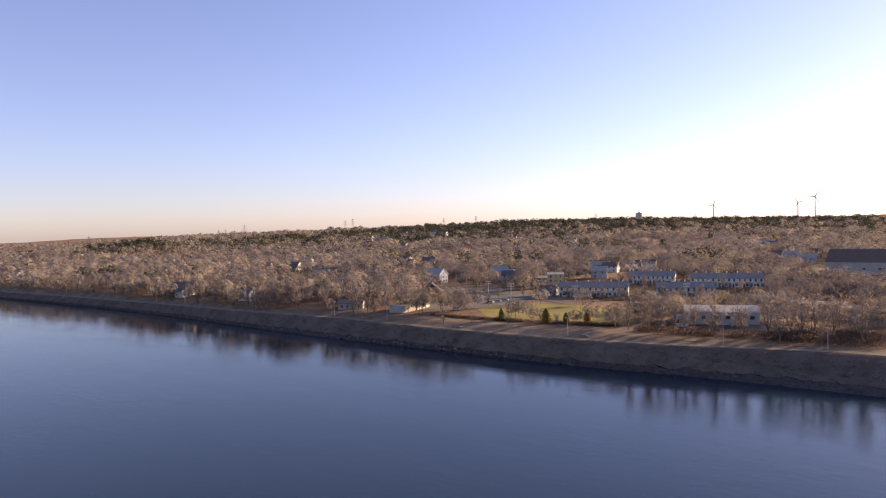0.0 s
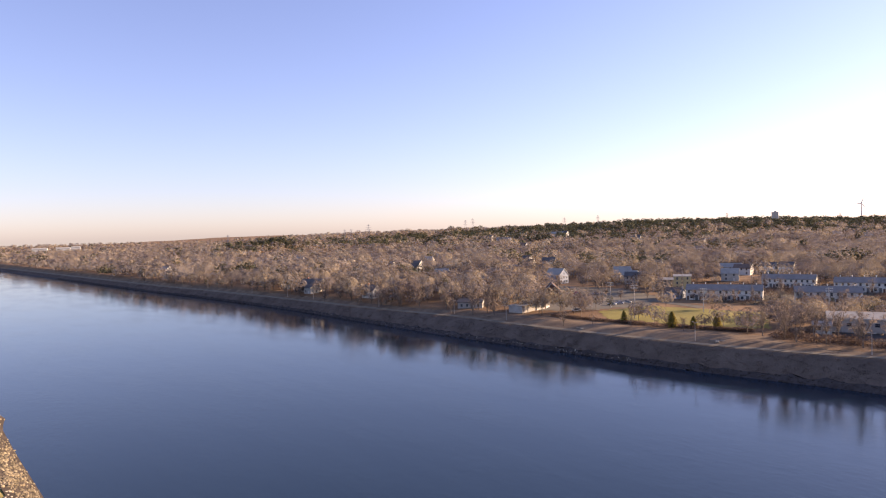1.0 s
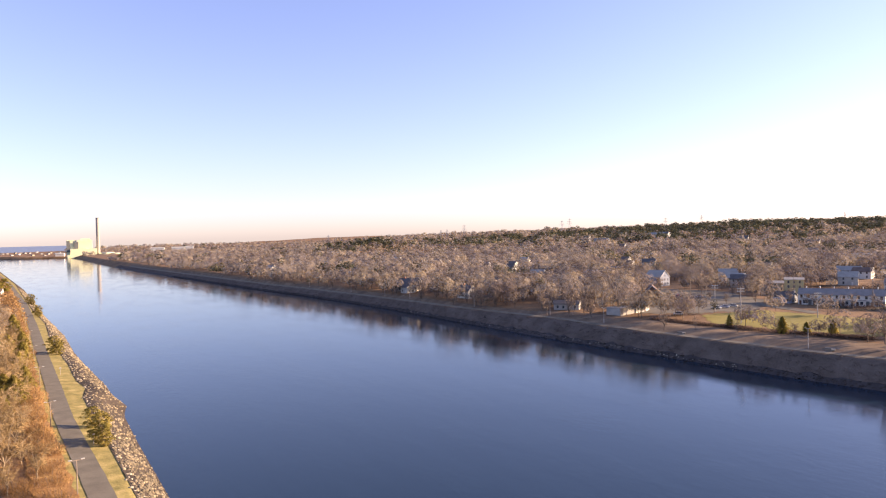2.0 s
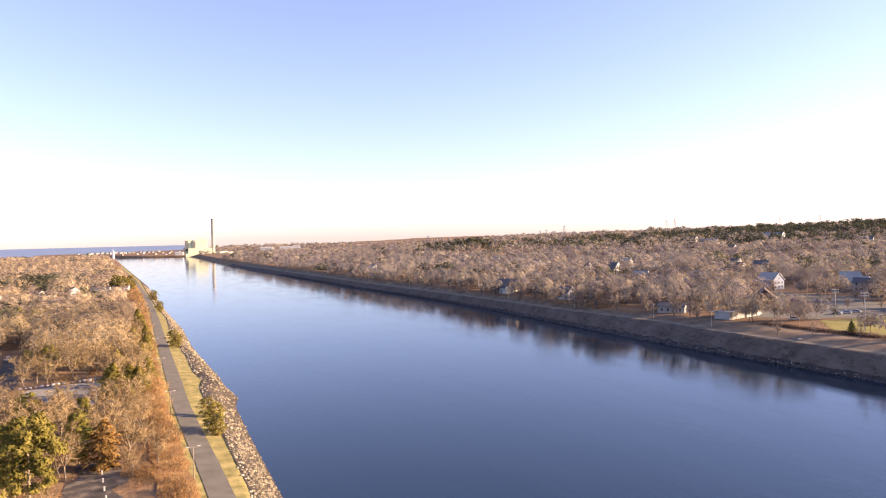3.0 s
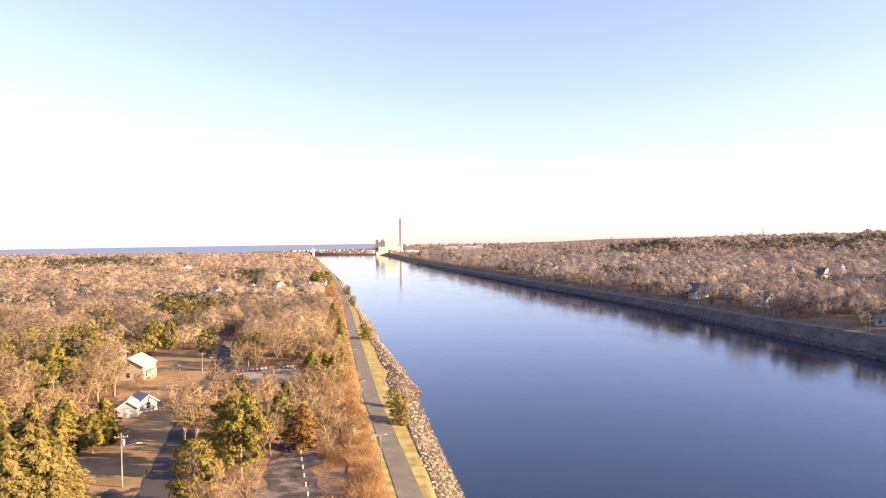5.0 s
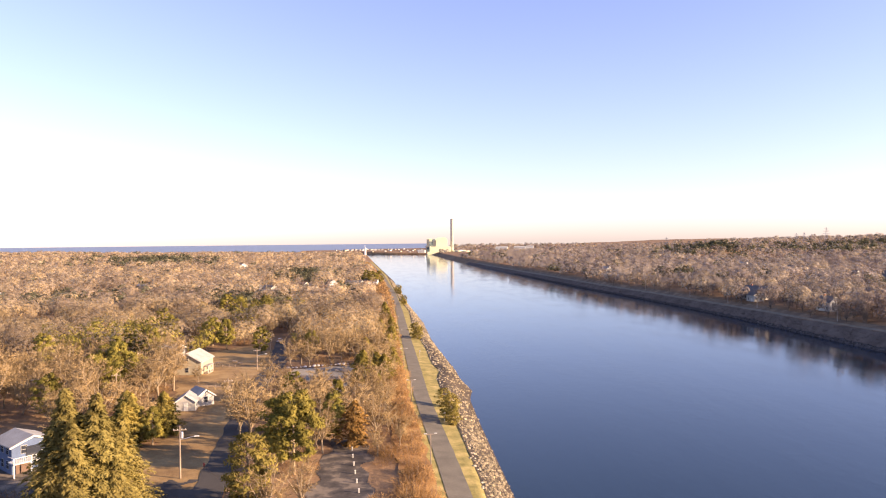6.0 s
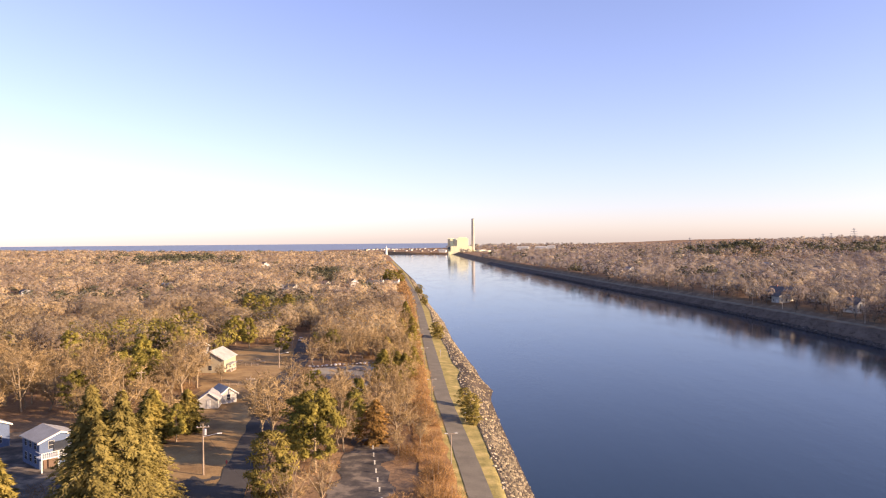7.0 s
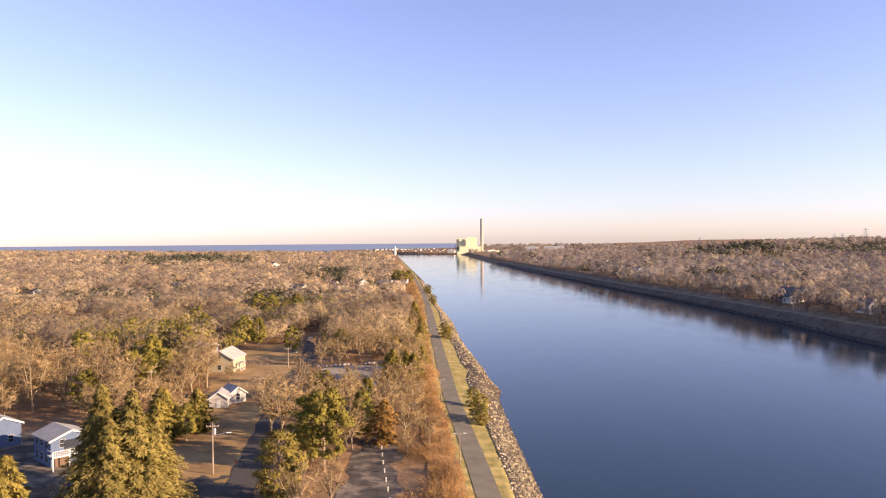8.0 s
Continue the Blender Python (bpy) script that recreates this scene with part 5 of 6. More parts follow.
for d_, y_ in ((3.2, 168), (3.2, 262)):
    t = thing("sign_post", on_ground(service_x(y_) + d_, y_, 0), "thin grey post beside the service road", "post", "posts by the road")
    part("pole", rodded((0, 0, -.3), (0, 0, 2.6), .06, .05), M["pole_pale"], t)
    part("plate", boxed(-.25, .25, -.03, .03, 1.9, 2.5, bevel=.01), M["white_old"], t)
for px_, py_ in ((214.6, 287.8), (202.5, 430.8), (199.5, 466), (209.6, 352), (213, 248), (218.5, 152.4), (196, 520), (188, 600), (239, 98.6), (243, 69)):
    bank_lamp(float(shore(py_)[1] + crest(py_)) + 5.5, py_, 7.0, 90)
floodlight(274.4, 234.6, 12.5)
floodlight(251.2, 201.5, 15)
floodlight(285.5, 190.1, 11)
floodlight(306.6, 144.5, 12)
for px_, py_, ph_ in ((257, 249, 9), (329, 192, 14), (316.7, 126.4, 12), (348, 107, 9), (362, 255, 14), (319, 391, 10), (395, 330, 10), (300, 262, 9), (330, 300, 9)):
    utility_pole(px_, py_, ph_, 40)


def wire(points, r=.02, sag=.8, name="overhead_wire"):
    """A sagging cable from pole to pole."""
    cu = bpy.data.curves.new(name, "CURVE")
    cu.dimensions, cu.bevel_depth, cu.bevel_resolution = "3D", r, 0
    for a, c in zip(points, points[1:]):
        s = cu.splines.new("POLY")
        s.points.add(8)
        for k in range(9):
            f = k / 8
            s.points[k].co = (*(a[j] + (c[j] - a[j]) * f - (4 * f * (1 - f) * sag if j == 2 else 0) for j in range(3)), 1)
    cu.materials.append(M["dark"])
    return tagged(new(name, cu), "thin dark cables sagging between the poles", "cable")


wire([(-43.1, 127.9, 16.8), (-49.1, 182.5, 15), (-53.9, 235.9, 14.5), (-57.1, 272.1, 15)])
wire([(-43.8, 127.7, 16.8), (-49.8, 182.3, 15), (-54.6, 235.7, 14.5), (-57.8, 271.9, 15)])
wire([(-43.1, 127.9, 16.4), (-26, 96, 17)])
wire([(-43.1, 127.9, 15), (-70, 137, 12)])


# ---------------------------------------------------------------- yard things of the near bank
def rock_mesh(seed, flat=.7):
    rng = np.random.default_rng(seed)
    bm = bmesh.new()
    bmesh.ops.create_icosphere(bm, subdivisions=1, radius=.5)
    for v in bm.verts:
        v.co = v.co * float(rng.uniform(.75, 1.2))
        v.co.z *= flat
    V = np.array([v.co[:] for v in bm.verts])
    bm.verts.index_update()
    F = np.array([[v.index for v in f.verts] for f in bm.faces])
    bm.free()
    return V, F


ROCKS = [rock_mesh(i, .6 + .05 * (i % 4)) for i in range(8)]
M["boulder"] = rough_mat("pale_boulder", [(0.3, (0.45, 0.42, 0.38)), (0.7, (0.66, 0.62, 0.56))], 0.8, 6.0, 0.9, 0.4, 0.05)
boulder_me = [mesh_from("boulder", *ROCKS[i], M["boulder"]) for i in range(5)]
rng = np.random.default_rng(5)
for k in range(17):
    f = k / 16
    bx, by = -44.2 + 22 * f, 237.6 + 8 * f + float(rng.uniform(-.5, .5))
    ob = part("boulder", boulder_me[k % 5], None, None)
    s_ = float(rng.uniform(.8, 1.5))
    ob.matrix_basis = Matrix.LocRotScale((bx, by, float(height(bx, by)) + .2 * s_), Euler((0, 0, k * 1.3)), (s_ * 1.2, s_, s_))
    tagged(ob, "pale boulder in a row along the gravel lot", "boulder", "boulders round the gravel lot")
for k in range(8):
    f = k / 7
    bx, by = -14.4 + 4.6 * f ** 1.2, 148.5 - 34 * f
    t = thing("bollard", on_ground(bx, by, 5), "short white-topped timber bollard in the car park", "bollard", "bollards of the car park")
    part("post", boxed(-.13, .13, -.13, .13, -.3, .7, bevel=.03), M["white_old"], t)
    part("cap", boxed(-.15, .15, -.15, .15, .7, .77, bevel=.02), M["white"], t)


def hydrant(x, y):
    t = thing("hydrant", on_ground(x, y), "orange-red fire hydrant on the verge", "hydrant")
    part("barrel", rodded((0, 0, -.1), (0, 0, .62), .13, .12, n=10), M["red"], t)
    part("bonnet", rodded((0, 0, .62), (0, 0, .82), .16, .05, n=10), M["red"], t)
    for s in (-1, 1):
        part("outlet", rodded((0, 0, .45), (s * .24, 0, .45), .06, .06), M["red"], t)


hydrant(-40.9, 134.5)


def picnic_table(x, y, turn):
    t = thing("picnic_table", on_ground(x, y, turn), "grey timber picnic table on the lawn", "table", "picnic tables")
    part("tabletop", boxed(-.9, .9, -.38, .38, .70, .75), M["pole"], t)
    for s in (-1, 1):
        part("bench", boxed(-.9, .9, s * .7 - .13, s * .7 + .13, .42, .47), M["pole"], t)
        part("leg_frame", rod(rodded((s * .6, -.7, -.05), (s * .6, .2, .7), .05, .05, n=4), (s * .6, .7, -.05), (s * .6, -.2, .7), .05, .05, n=4), M["pole"], t)


for px_, py_, pt_ in ((-62, 246, 20), (-65, 250, 60), (-70, 247, 10), (-27, 231, 30)):
    picnic_table(px_, py_, pt_)


def low_fence(x0, y0, x1, y1, n):
    t = thing("rail_fence", on_ground(x0, y0), "low grey split-rail fence on the lawn", "fence")
    z0 = float(height(x0, y0))
    for k in range(n):
        f = k / (n - 1)
        x, y = (x1 - x0) * f, (y1 - y0) * f
        dz = float(height(x0 + x, y0 + y)) - z0
        part("post", boxed(x - .08, x + .08, y - .08, y + .08, dz - .3, dz + 1.0), M["pole"], t)
    for zz in (.4, .8):
        part("rail", rodded((0, 0, zz), (x1 - x0, y1 - y0, zz + float(height(x1, y1)) - z0), .05, .05, n=5), M["pole"], t)


low_fence(-80, 243, -62, 240, 9)
low_fence(-64, 206, -50, 209, 7)


def car(x, y, turn, paint, label):
    t = thing("car", on_ground(x, y, turn), label, "car", "parked cars")
    bm = boxed(-.9, .9, -2.2, 2.2, .32, .92, bevel=.12)
    part("body", bm, M[paint], t)
    part("cabin", prism(bmesh.new(), [(-.82, .9), (.82, .9), (.66, 1.48), (-.66, 1.48)], -1.35, .95), M["glass"], t)
    part("roof", boxed(-.68, .68, -1.15, .75, 1.47, 1.53, bevel=.03), M[paint], t)
    for wx in (-.82, .82):
        for wy in (-1.4, 1.4):
            w = part("wheel", rodded((wx - .11, wy, .33), (wx + .11, wy, .33), .33, .33, n=14), M["rubber"], t)
            part("rim", rodded((wx - .13, wy, .33), (wx + .13, wy, .33), .2, .2, n=10), M["metal"], w)
    for s in (-.62, .62):
        part("headlight", boxed(s - .2, s + .2, -2.24, -2.1, .6, .75, bevel=.02), M["white"], t)


M["rubber"] = plain("tyre_rubber", (0.03, 0.03, 0.03), 0.85)
for cx_, cy_, ct_, cp_, cl_ in ((-117, 219, 70, "white", "white car parked under bare trees"), (-110, 225, 80, "blue", "dark blue car parked under bare trees"), (-107, 268, 60, "white", "white car parked beside a cottage"),
                                (253.5, 238, 60, "white", "white car alone on the car park"), (207, 700, 20, "white", "white van parked by the bank"), (281.6, 240, 30, "white", "white car parked beside the field"),
                                (287.5, 240, 30, "metal", "silver car parked beside the field"), (293.4, 240, 30, "white_old", "pale car parked beside the field"), (305, 286, 50, "dark", "black car on the car park"), (311, 292, 50, "red", "red car on the car park"),
                                (318, 283, 50, "metal", "silver car on the car park"), (-98, 137, 60, "dark", "dark car beside the blue house"), (-59, 300, 0, "metal", "silver car at the lane")):
    car(cx_, cy_, ct_, cp_, cl_)


# ---------------------------------------------------------------- the park across the water
def goal(x, y, turn):
    t = thing("goal_frame", on_ground(x, y, turn), "yellow goal frame at the field's edge", "goal")
    for k in range(4):
        part("post", rodded((k * 1.5 - 2.2, 0, -.2), (k * 1.5 - 2.2, 0, 3.6), .1, .1), M["yellow"], t)
    part("crossbar", rodded((-2.2, 0, 3.6), (2.3, 0, 3.6), .09, .09), M["yellow"], t)
    part("board", boxed(-2.1, 2.2, -.04, .04, 2.2, 3.4), M["blue_pale"], t)


goal(256, 200, -42)
for px_, py_, pt_ in ((220.5, 204, 40), (227.5, 146, 30)):
    t = thing("paved_pad", on_ground(px_, py_, pt_), "pale concrete cross of paving on the lawn", "paving", "paved pads", kind="structure")
    part("slab", boxed(-3.5, 3.5, -.6, .6, -.2, .16, bevel=.02), M["gravel"], t)
    part("slab", boxed(-.6, .6, -2.6, -.604, -.2, .16, bevel=.02), M["gravel"], t)
    part("slab", boxed(-.6, .6, .604, 2.6, -.2, .16, bevel=.02), M["gravel"], t)


# ---------------------------------------------------------------- hills: pylons, turbines, tank
def at_bearing(az, r):
    return r * math.sin(radians(az)), r * math.cos(radians(az))


def pylon(az, r, top):
    x, y = at_bearing(az, r)
    z = float(height(x, y))
    h = top - z
    t = thing("pylon", pose(x, y, z, 0, 0, -az), "grey steel lattice power pylon on the ridge", "pylon", "pylons")
    b_ = h * .1
    for sx in (-1, 1):
        for sy in (-1, 1):
            part("leg", rodded((sx * b_, sy * b_, -1), (sx * .6, sy * .6, h), .3, .22, n=4), M["metal_dark"], t)
    for k, f in enumerate((.68, .80, .92)):
        part("crossarm", boxed(-h * (.17 - .03 * k), h * (.17 - .03 * k), -.35, .35, h * f, h * f + .5), M["metal_dark"], t)
    for k in range(6):
        f0, f1 = k / 6, (k + 1) / 6
        w0, w1 = b_ + (.6 - b_) * f0, b_ + (.6 - b_) * f1
        br = rodded((-w0, -w0, h * f0), (w1, -w1, h * f1), .16, .16, n=4)
        rod(br, (w0, -w0, h * f0), (-w1, -w1, h * f1), .16, .16, n=4)
        part("brace", br, M["metal_dark"], t)


M["metal_dark"] = plain("weathered_steel", (0.30, 0.30, 0.31), 0.6, 0.3)
for az_, r_, top_ in ((58.1, 1900, 77.5), (48.6, 1900, 80.5), (46.0, 2100, 80), (38.7, 2000, 83), (38.1, 2100, 80), (30.3, 1900, 72), (28.4, 2000, 60), (19.4, 1700, 52.5), (28.9, 2050, 62), (65.5, 2000, 69), (68.6, 2100, 66)):
    pylon(az_, r_, top_)


def turbine(az, r, hub, blade, spin):
    x, y = at_bearing(az, r)
    z = float(height(x, y))
    t = thing("wind_turbine", pose(x, y, z, 0, 0, -az), "white wind turbine standing still on the ridge", "wind turbine", "wind turbines")
    h = hub - z
    part("tower", rodded((0, 0, -2), (0, 0, h), 2.6, 1.8, n=14), M["turbine"], t)
    part("nacelle", boxed(-2.1, 2.1, -5, 5, h - 2, h + 2.3, bevel=.5), M["turbine"], t)
    hb = part("hub", rodded((0, -7, h), (0, -5, h), 1.0, 2.0, n=12), M["turbine"], t)
    for k in range(3):
        a = radians(spin + 120 * k)
        part("blade", rodded((math.sin(a) * 1.2, -6, h + math.cos(a) * 1.2), (math.sin(a) * blade, -6, h + math.cos(a) * blade), 2.2, .4, n=5), M["turbine"], hb)


M["turbine"] = plain("turbine_white", (0.5, 0.5, 0.5), 0.5, 0, 0.05)
turbine(66.8, 3300, 119, 30, 20)
turbine(72.5, 3300, 118, 26, 80)
turbine(73.6, 3300, 139, 36, 30)
bx, by = at_bearing(61.35, 1750)
t = thing("water_tank", on_ground(bx, by, -61), "square concrete tank standing above the trees", "tank")
part("body", boxed(-7, 7, -6, 6, -1, 27, bevel=.4), M["concrete"], t)
part("roof_housing", boxed(-2, 3, -3, 3, 27, 29.5, bevel=.2), M["concrete"], t)


# ---------------------------------------------------------------- power station at the canal's end
def bearing_frame(az, r, z=3.0):
    x, y = at_bearing(az, r)
    return pose(x, y, z, 0, 0, -az)


plant = thing("power_station", bearing_frame(1.48, 2500), "pale green power station with a tall concrete chimney", "power station")
part("turbine_hall", boxed(-28, 46, -20, 20, -3, 26, bevel=.5), M["plant"], plant)
part("boiler_house", boxed(-8, 34, -10, 30, 26, 54, bevel=.5), M["plant"], plant)
part("boiler_house", boxed(-38, -10, -6, 26, -3, 54, bevel=.5), M["plant"], plant)
part("louvre_wall", boxed(-37.5, -28.5, -7.0, -6, 16, 52), M["plant_dark"], plant)
part("louvre_wall", boxed(-16, -5, -11, -10.1, 27, 48), M["plant_dark"], plant)
part("intake_house", boxed(-36, -28.2, -24, -8, -3, 8, bevel=.3), M["plant"], plant)
part("roof_plant", boxed(0, 28, -6, 20, 54, 58, bevel=.4), M["plant"], plant)
part("duct", boxed(34.2, 48, -4, 6, 18, 24, bevel=.4), M["plant_dark"], plant)
ch = part("chimney", rodded((51, 2, -3), (51, 2, 121), 6.0, 4.9, n=24), M["stack"], plant)
part("rim", rodded((51, 2, 121), (51, 2, 123), 5.3, 5.1, n=24), M["plant_dark"], ch)
part("annex", boxed(53, 68, -14, 8, -3, 12, bevel=.3), M["plant"], plant)
for k, (tx, ty, tr, th) in enumerate(((74, -34, 15, 13), (100, -44, 14, 11), (84, 6, 15, 13), (116, 4, 13, 11))):
    m_ = bearing_frame(1.48, 2500) @ Matrix.Translation((tx, ty, 0))
    t = thing("storage_tank", m_, "low round pale green storage tank", "tank", "storage tanks")
    part("shell", rodded((0, 0, -3), (0, 0, th), tr, tr, n=28), M["plant"], t)
    part("roof", rodded((0, 0, th), (0, 0, th + 1.6), tr + .3, 1, n=28), M["white_old"], t)
rng = np.random.default_rng(12)


def block(x, y, w, d, h, turn, wall, roof, label, name="house", category="house"):
    z = max(float(height(x, y)), 1.5)
    t = thing(name, pose(x, y, z, 0, 0, turn), label, category)
    part("wall", prism(bmesh.new(), [(-w / 2, -3), (w / 2, -3), (w / 2, h), (0, h + w * .22), (-w / 2, h)], -d / 2, d / 2), M[wall], t)
    bm = bmesh.new()
    for s in (-1, 1):
        prism(bm, [(s * (w / 2 + .5), h - .2), (s * (w / 2 + .5), h + .2), (0, h + w * .22 + .4), (0, h + w * .22 + .02)][::s], -d / 2 - .4, d / 2 + .4)
    part("roof", bm, M[roof], t)


for k in range(34):
    az_ = -6.6 + 7.4 * (k + float(rng.uniform(-.45, .45))) / 33
    r_ = float(rng.uniform(2660, 2980)) if az_ > -4 else float(rng.uniform(2860, 3080))
    x_, y_ = at_bearing(az_, r_)
    block(x_, y_, float(rng.uniform(6, 10)), float(rng.uniform(7, 15)), float(rng.uniform(2.2, 4.8)), float(rng.uniform(-60, 60)), ("white_old", "grey", "grey_pale", "cream", "white")[k % 5], ("roof", "roof_brown", "roof_pale")[k % 3], ("white shore house at the canal mouth", "pale shore house with a shingle roof")[k % 2])
for az_, r_, w_, d_, h_ in ((6.65, 2400, 16, 40, 9), (8.1, 2350, 16, 38, 9), (8.9, 2500, 14, 26, 9), (0.2, 2620, 16, 26, 3)):
    x_, y_ = at_bearing(az_, r_)
    block(x_, y_, w_, d_, h_ + 4, 78, "white", "white_old", "large pale warehouse beyond the trees", "warehouse", "warehouse")
tw = thing("harbour_tower", bearing_frame(-4.35, 2470, 4), "white harbour tower with a mast at the canal's mouth", "tower")
part("tower", rodded((0, 0, -3), (0, 0, 19), 4.6, 3.4, n=12), M["white"], tw)
part("gallery", rodded((0, 0, 19), (0, 0, 21.5), 4.4, 4.4, n=12), M["white"], tw)
part("lantern", rodded((0, 0, 21.5), (0, 0, 24.5), 2.2, 1.2, n=10), M["white"], tw)
part("mast", rodded((0, 0, 24.5), (0, 0, 33), .4, .2, n=6), M["metal"], tw)


# ---------------------------------------------------------------- named trees of the near bank
def meshes_of(models, wood, leaf):
    return [(mesh_from("trunk", w[0], w[1], M[wood]), mesh_from("crown", c[0], c[1], M[leaf], c[2])) for w, c in models]


SPRUCE = meshes_of([spruce_tree(500 + i, 18, 7.3, 30, 13, 46, .27) for i in range(3)], "bark", "spruce")
CEDAR = meshes_of([spruce_tree(510 + i, 8.6, 3.5, 20, 12, 32, .25, True) for i in range(3)], "bark", "cedar")
RUST = meshes_of([spruce_tree(520, 8.8, 3.4, 20, 11, 28, .24, True)], "bark", "rust")
PINE = meshes_of([pine_tree(530 + i, 12, 4.0, 95, 68, .27, .12 + .06 * (i % 2)) for i in range(4)], "bark", "pine")

ROUND = meshes_of([pine_tree(540 + i, 8.5, 3.4, 90, 34, .22, .03) for i in range(2)], "bark", "cedar")
for x_, y_, s_ in SPRUCES:
    set_tree("spruce", SPRUCE, int(x_ * 3) % 3, x_, y_, s_, x_, "tall olive-green spruce in front of the blue house", group="spruces")
for x_, y_, s_, text in CEDARS:
    set_tree("cedar", CEDAR, int(y_) % 3, x_, y_, s_, y_, text, group="cedars")
set_tree("cedar", RUST, 0, -13.8, 147.5, 1.05, 2.0, "rusty brown cedar at the car park", group="cedars")
for x_, y_, s_, text in PINES + [(v[0], v[1], v[2] * .85, "olive-green pine among bare trees") for v in PINES_BACK]:
    set_tree("pine", PINE, int(abs(x_) * 3 + y_) % 4, x_, y_, s_ * .9, x_ * 1.7, text, group="pines", tall=1.18)
for x_, y_, s_ in ((-46, 690, 1.15), (-52, 700, 1.2), (-40, 705, 1.1)):
    set_tree("pine", PINE, int(y_) % 4, x_, y_, s_, x_, "broad dark pine over the white house", group="pines")
for x_, y_, s_ in BIG_BARE:
    set_tree("bare_tree", bare_meshes, int(abs(x_) + y_) % 7, x_, y_, s_, y_ * 1.1, "wide bare tree with pale spreading limbs", group="trees of the near bank")
# trees of the yard, before and beside the cottages
for x_, y_, s_ in ((-73.2, 200.2, .72), (-76.5, 205, .62), (-70.5, 204, .55), (-79, 199, .6), (-66.5, 214, .5), (-84, 208, .7)):
    set_tree("bare_tree", bare_meshes, int(abs(x_) + y_) % 7, x_, y_, s_, y_ * 1.7, "low twiggy bare tree standing before the cream house", group="trees of the yard")
for x_, y_, s_ in ((-56.3, 157.1, 1.0), (-60.8, 150.4, 1.12), (-64, 156, 1.05)):
    set_tree("cedar", CEDAR, int(y_) % 3, x_, y_, s_, y_, "dense olive cedar beside the small white cottage", group="cedars", tall=1.1)
for x_, y_, s_ in ((-95.3, 216.4, .95), (-90.9, 201.6, .9), (-86.5, 212, .8)):
    set_tree("pine", PINE, int(y_) % 4, x_, y_, s_, x_ * 1.3, "olive-green pine at the edge of the yard", group="pines")
# slender trees between the wood and the service road
rng = np.random.default_rng(19)
for k in range(26):
    y_ = 140 + 210 * (k + float(rng.uniform(-.4, .4))) / 26
    x_ = service_x(y_) - 6.5 - 7.5 * float(rng.uniform(0, 1))
    set_tree("bare_tree", bare_meshes, k % 7, x_, y_, float(rng.uniform(.5, .78)), k * 2.1, "slender bare tree beside the service road", group="trees of the near bank")
set_tree("pine", ROUND, 0, -28.2, 116, 1.32, 1.0, "round-headed pine with olive needles by the lane", group="pines")
# dense bushes on the water side of the road
for y_, d_, s_ in ((170, 4.8, .8), (166, 5.0, .5), (184, 4.9, .62), (316, 4.4, .85), (311, 5.0, .65), (490, 4.6, .8), (478, 5.2, .55), (596, 4.8, .95), (588, 5.2, .7)):
    set_tree("bush", ROUND, int(y_) % 2, service_x(y_) + d_, y_, s_, y_, "dark evergreen bush on the water side of the road", "bush", "bushes along the bank", tall=.95)
# park trees across the water
SLENDER = [bare_tree(150 + i, 10.5 + .5 * i, 3.6 + .4 * (i % 3), 6 + i % 3, 50, 900, .085) for i in range(7)]
bank_meshes = [(mesh_from("trunk", w[0], w[1], M["bark_far"]), mesh_from("crown", c[0], c[1], M["twig_bank"], c[2])) for w, c in SLENDER]
for x_, y_, s_ in ((241.2, 175, .62), (249.9, 160.5, .55), (239.8, 198, .5), (245.5, 168, .45)):
    set_tree("conifer", CEDAR, int(y_) % 3, x_, y_, s_, y_, "small dark conifer on the park lawn", group="park conifers", tall=1.2)
for x_, y_, s_ in ((222, 262, .85), (219.5, 214, .7), (231, 187, .45), (236, 166, .5), (228, 205, .4), (219, 275, .8), (217, 290, .75), (221, 300, .8), (225.3, 283, .95), (224.2, 270, .9), (230, 284, .95), (224, 304, .95), (229, 300, .9), (219, 322, .9), (234, 279, 1.0), (215, 336, 1.0), (221, 345, 1.05), (213, 352, .9), (209, 372, 1.0), (218, 362, 1.1)):
    set_tree("bare_tree", bank_meshes, int(x_ + y_) % 7, x_, y_, s_, y_, "slender bare tree on the park lawn", group="park trees")
for x_, y_, s_ in ((245, 139, 1.0), (248, 133, 1.1), (243, 130, 1.0), (240, 124, 1.05), (248, 122, 1.0), (252, 116, 1.0), (244, 116, .9), (250, 108, .95), (243, 104, 1.0), (256, 101, 1.0), (247, 96, 1.05), (252, 90, 1.05), (259, 92, 1.0), (264, 86, 1.0), (246, 84, 1.0), (255, 80, 1.1), (268, 80, 1.1), (262, 72, 1.05), (250, 72, 1.0), (275, 74, 1.1), (258, 62, 1.1), (270, 64, 1.1)):
    set_tree("bare_tree", bank_meshes, int(x_ + y_) % 7, x_, y_, s_, y_ * 3.0, "tall slender bare tree above the bank", group="bank trees", tall=1.1)

for x_, y_, s_ in ((300, 300, .8), (322, 318, .9), (336, 330, .9), (312, 270, .7), (326, 262, .8), (340, 278, .8), (286, 262, .6), (272, 268, .7), (262, 276, .8), (268, 282, .9), (342, 300, .9), (350, 312, 1.0), (330, 292, .8), (296, 246, .6), (348, 268, .9), (338, 254, .8), (310, 240, .6)):
    set_tree("bare_tree", bank_meshes, int(x_ + y_) % 7, x_, y_, s_, y_ * 2.0, "bare tree at the edge of the car park", group="car park trees")

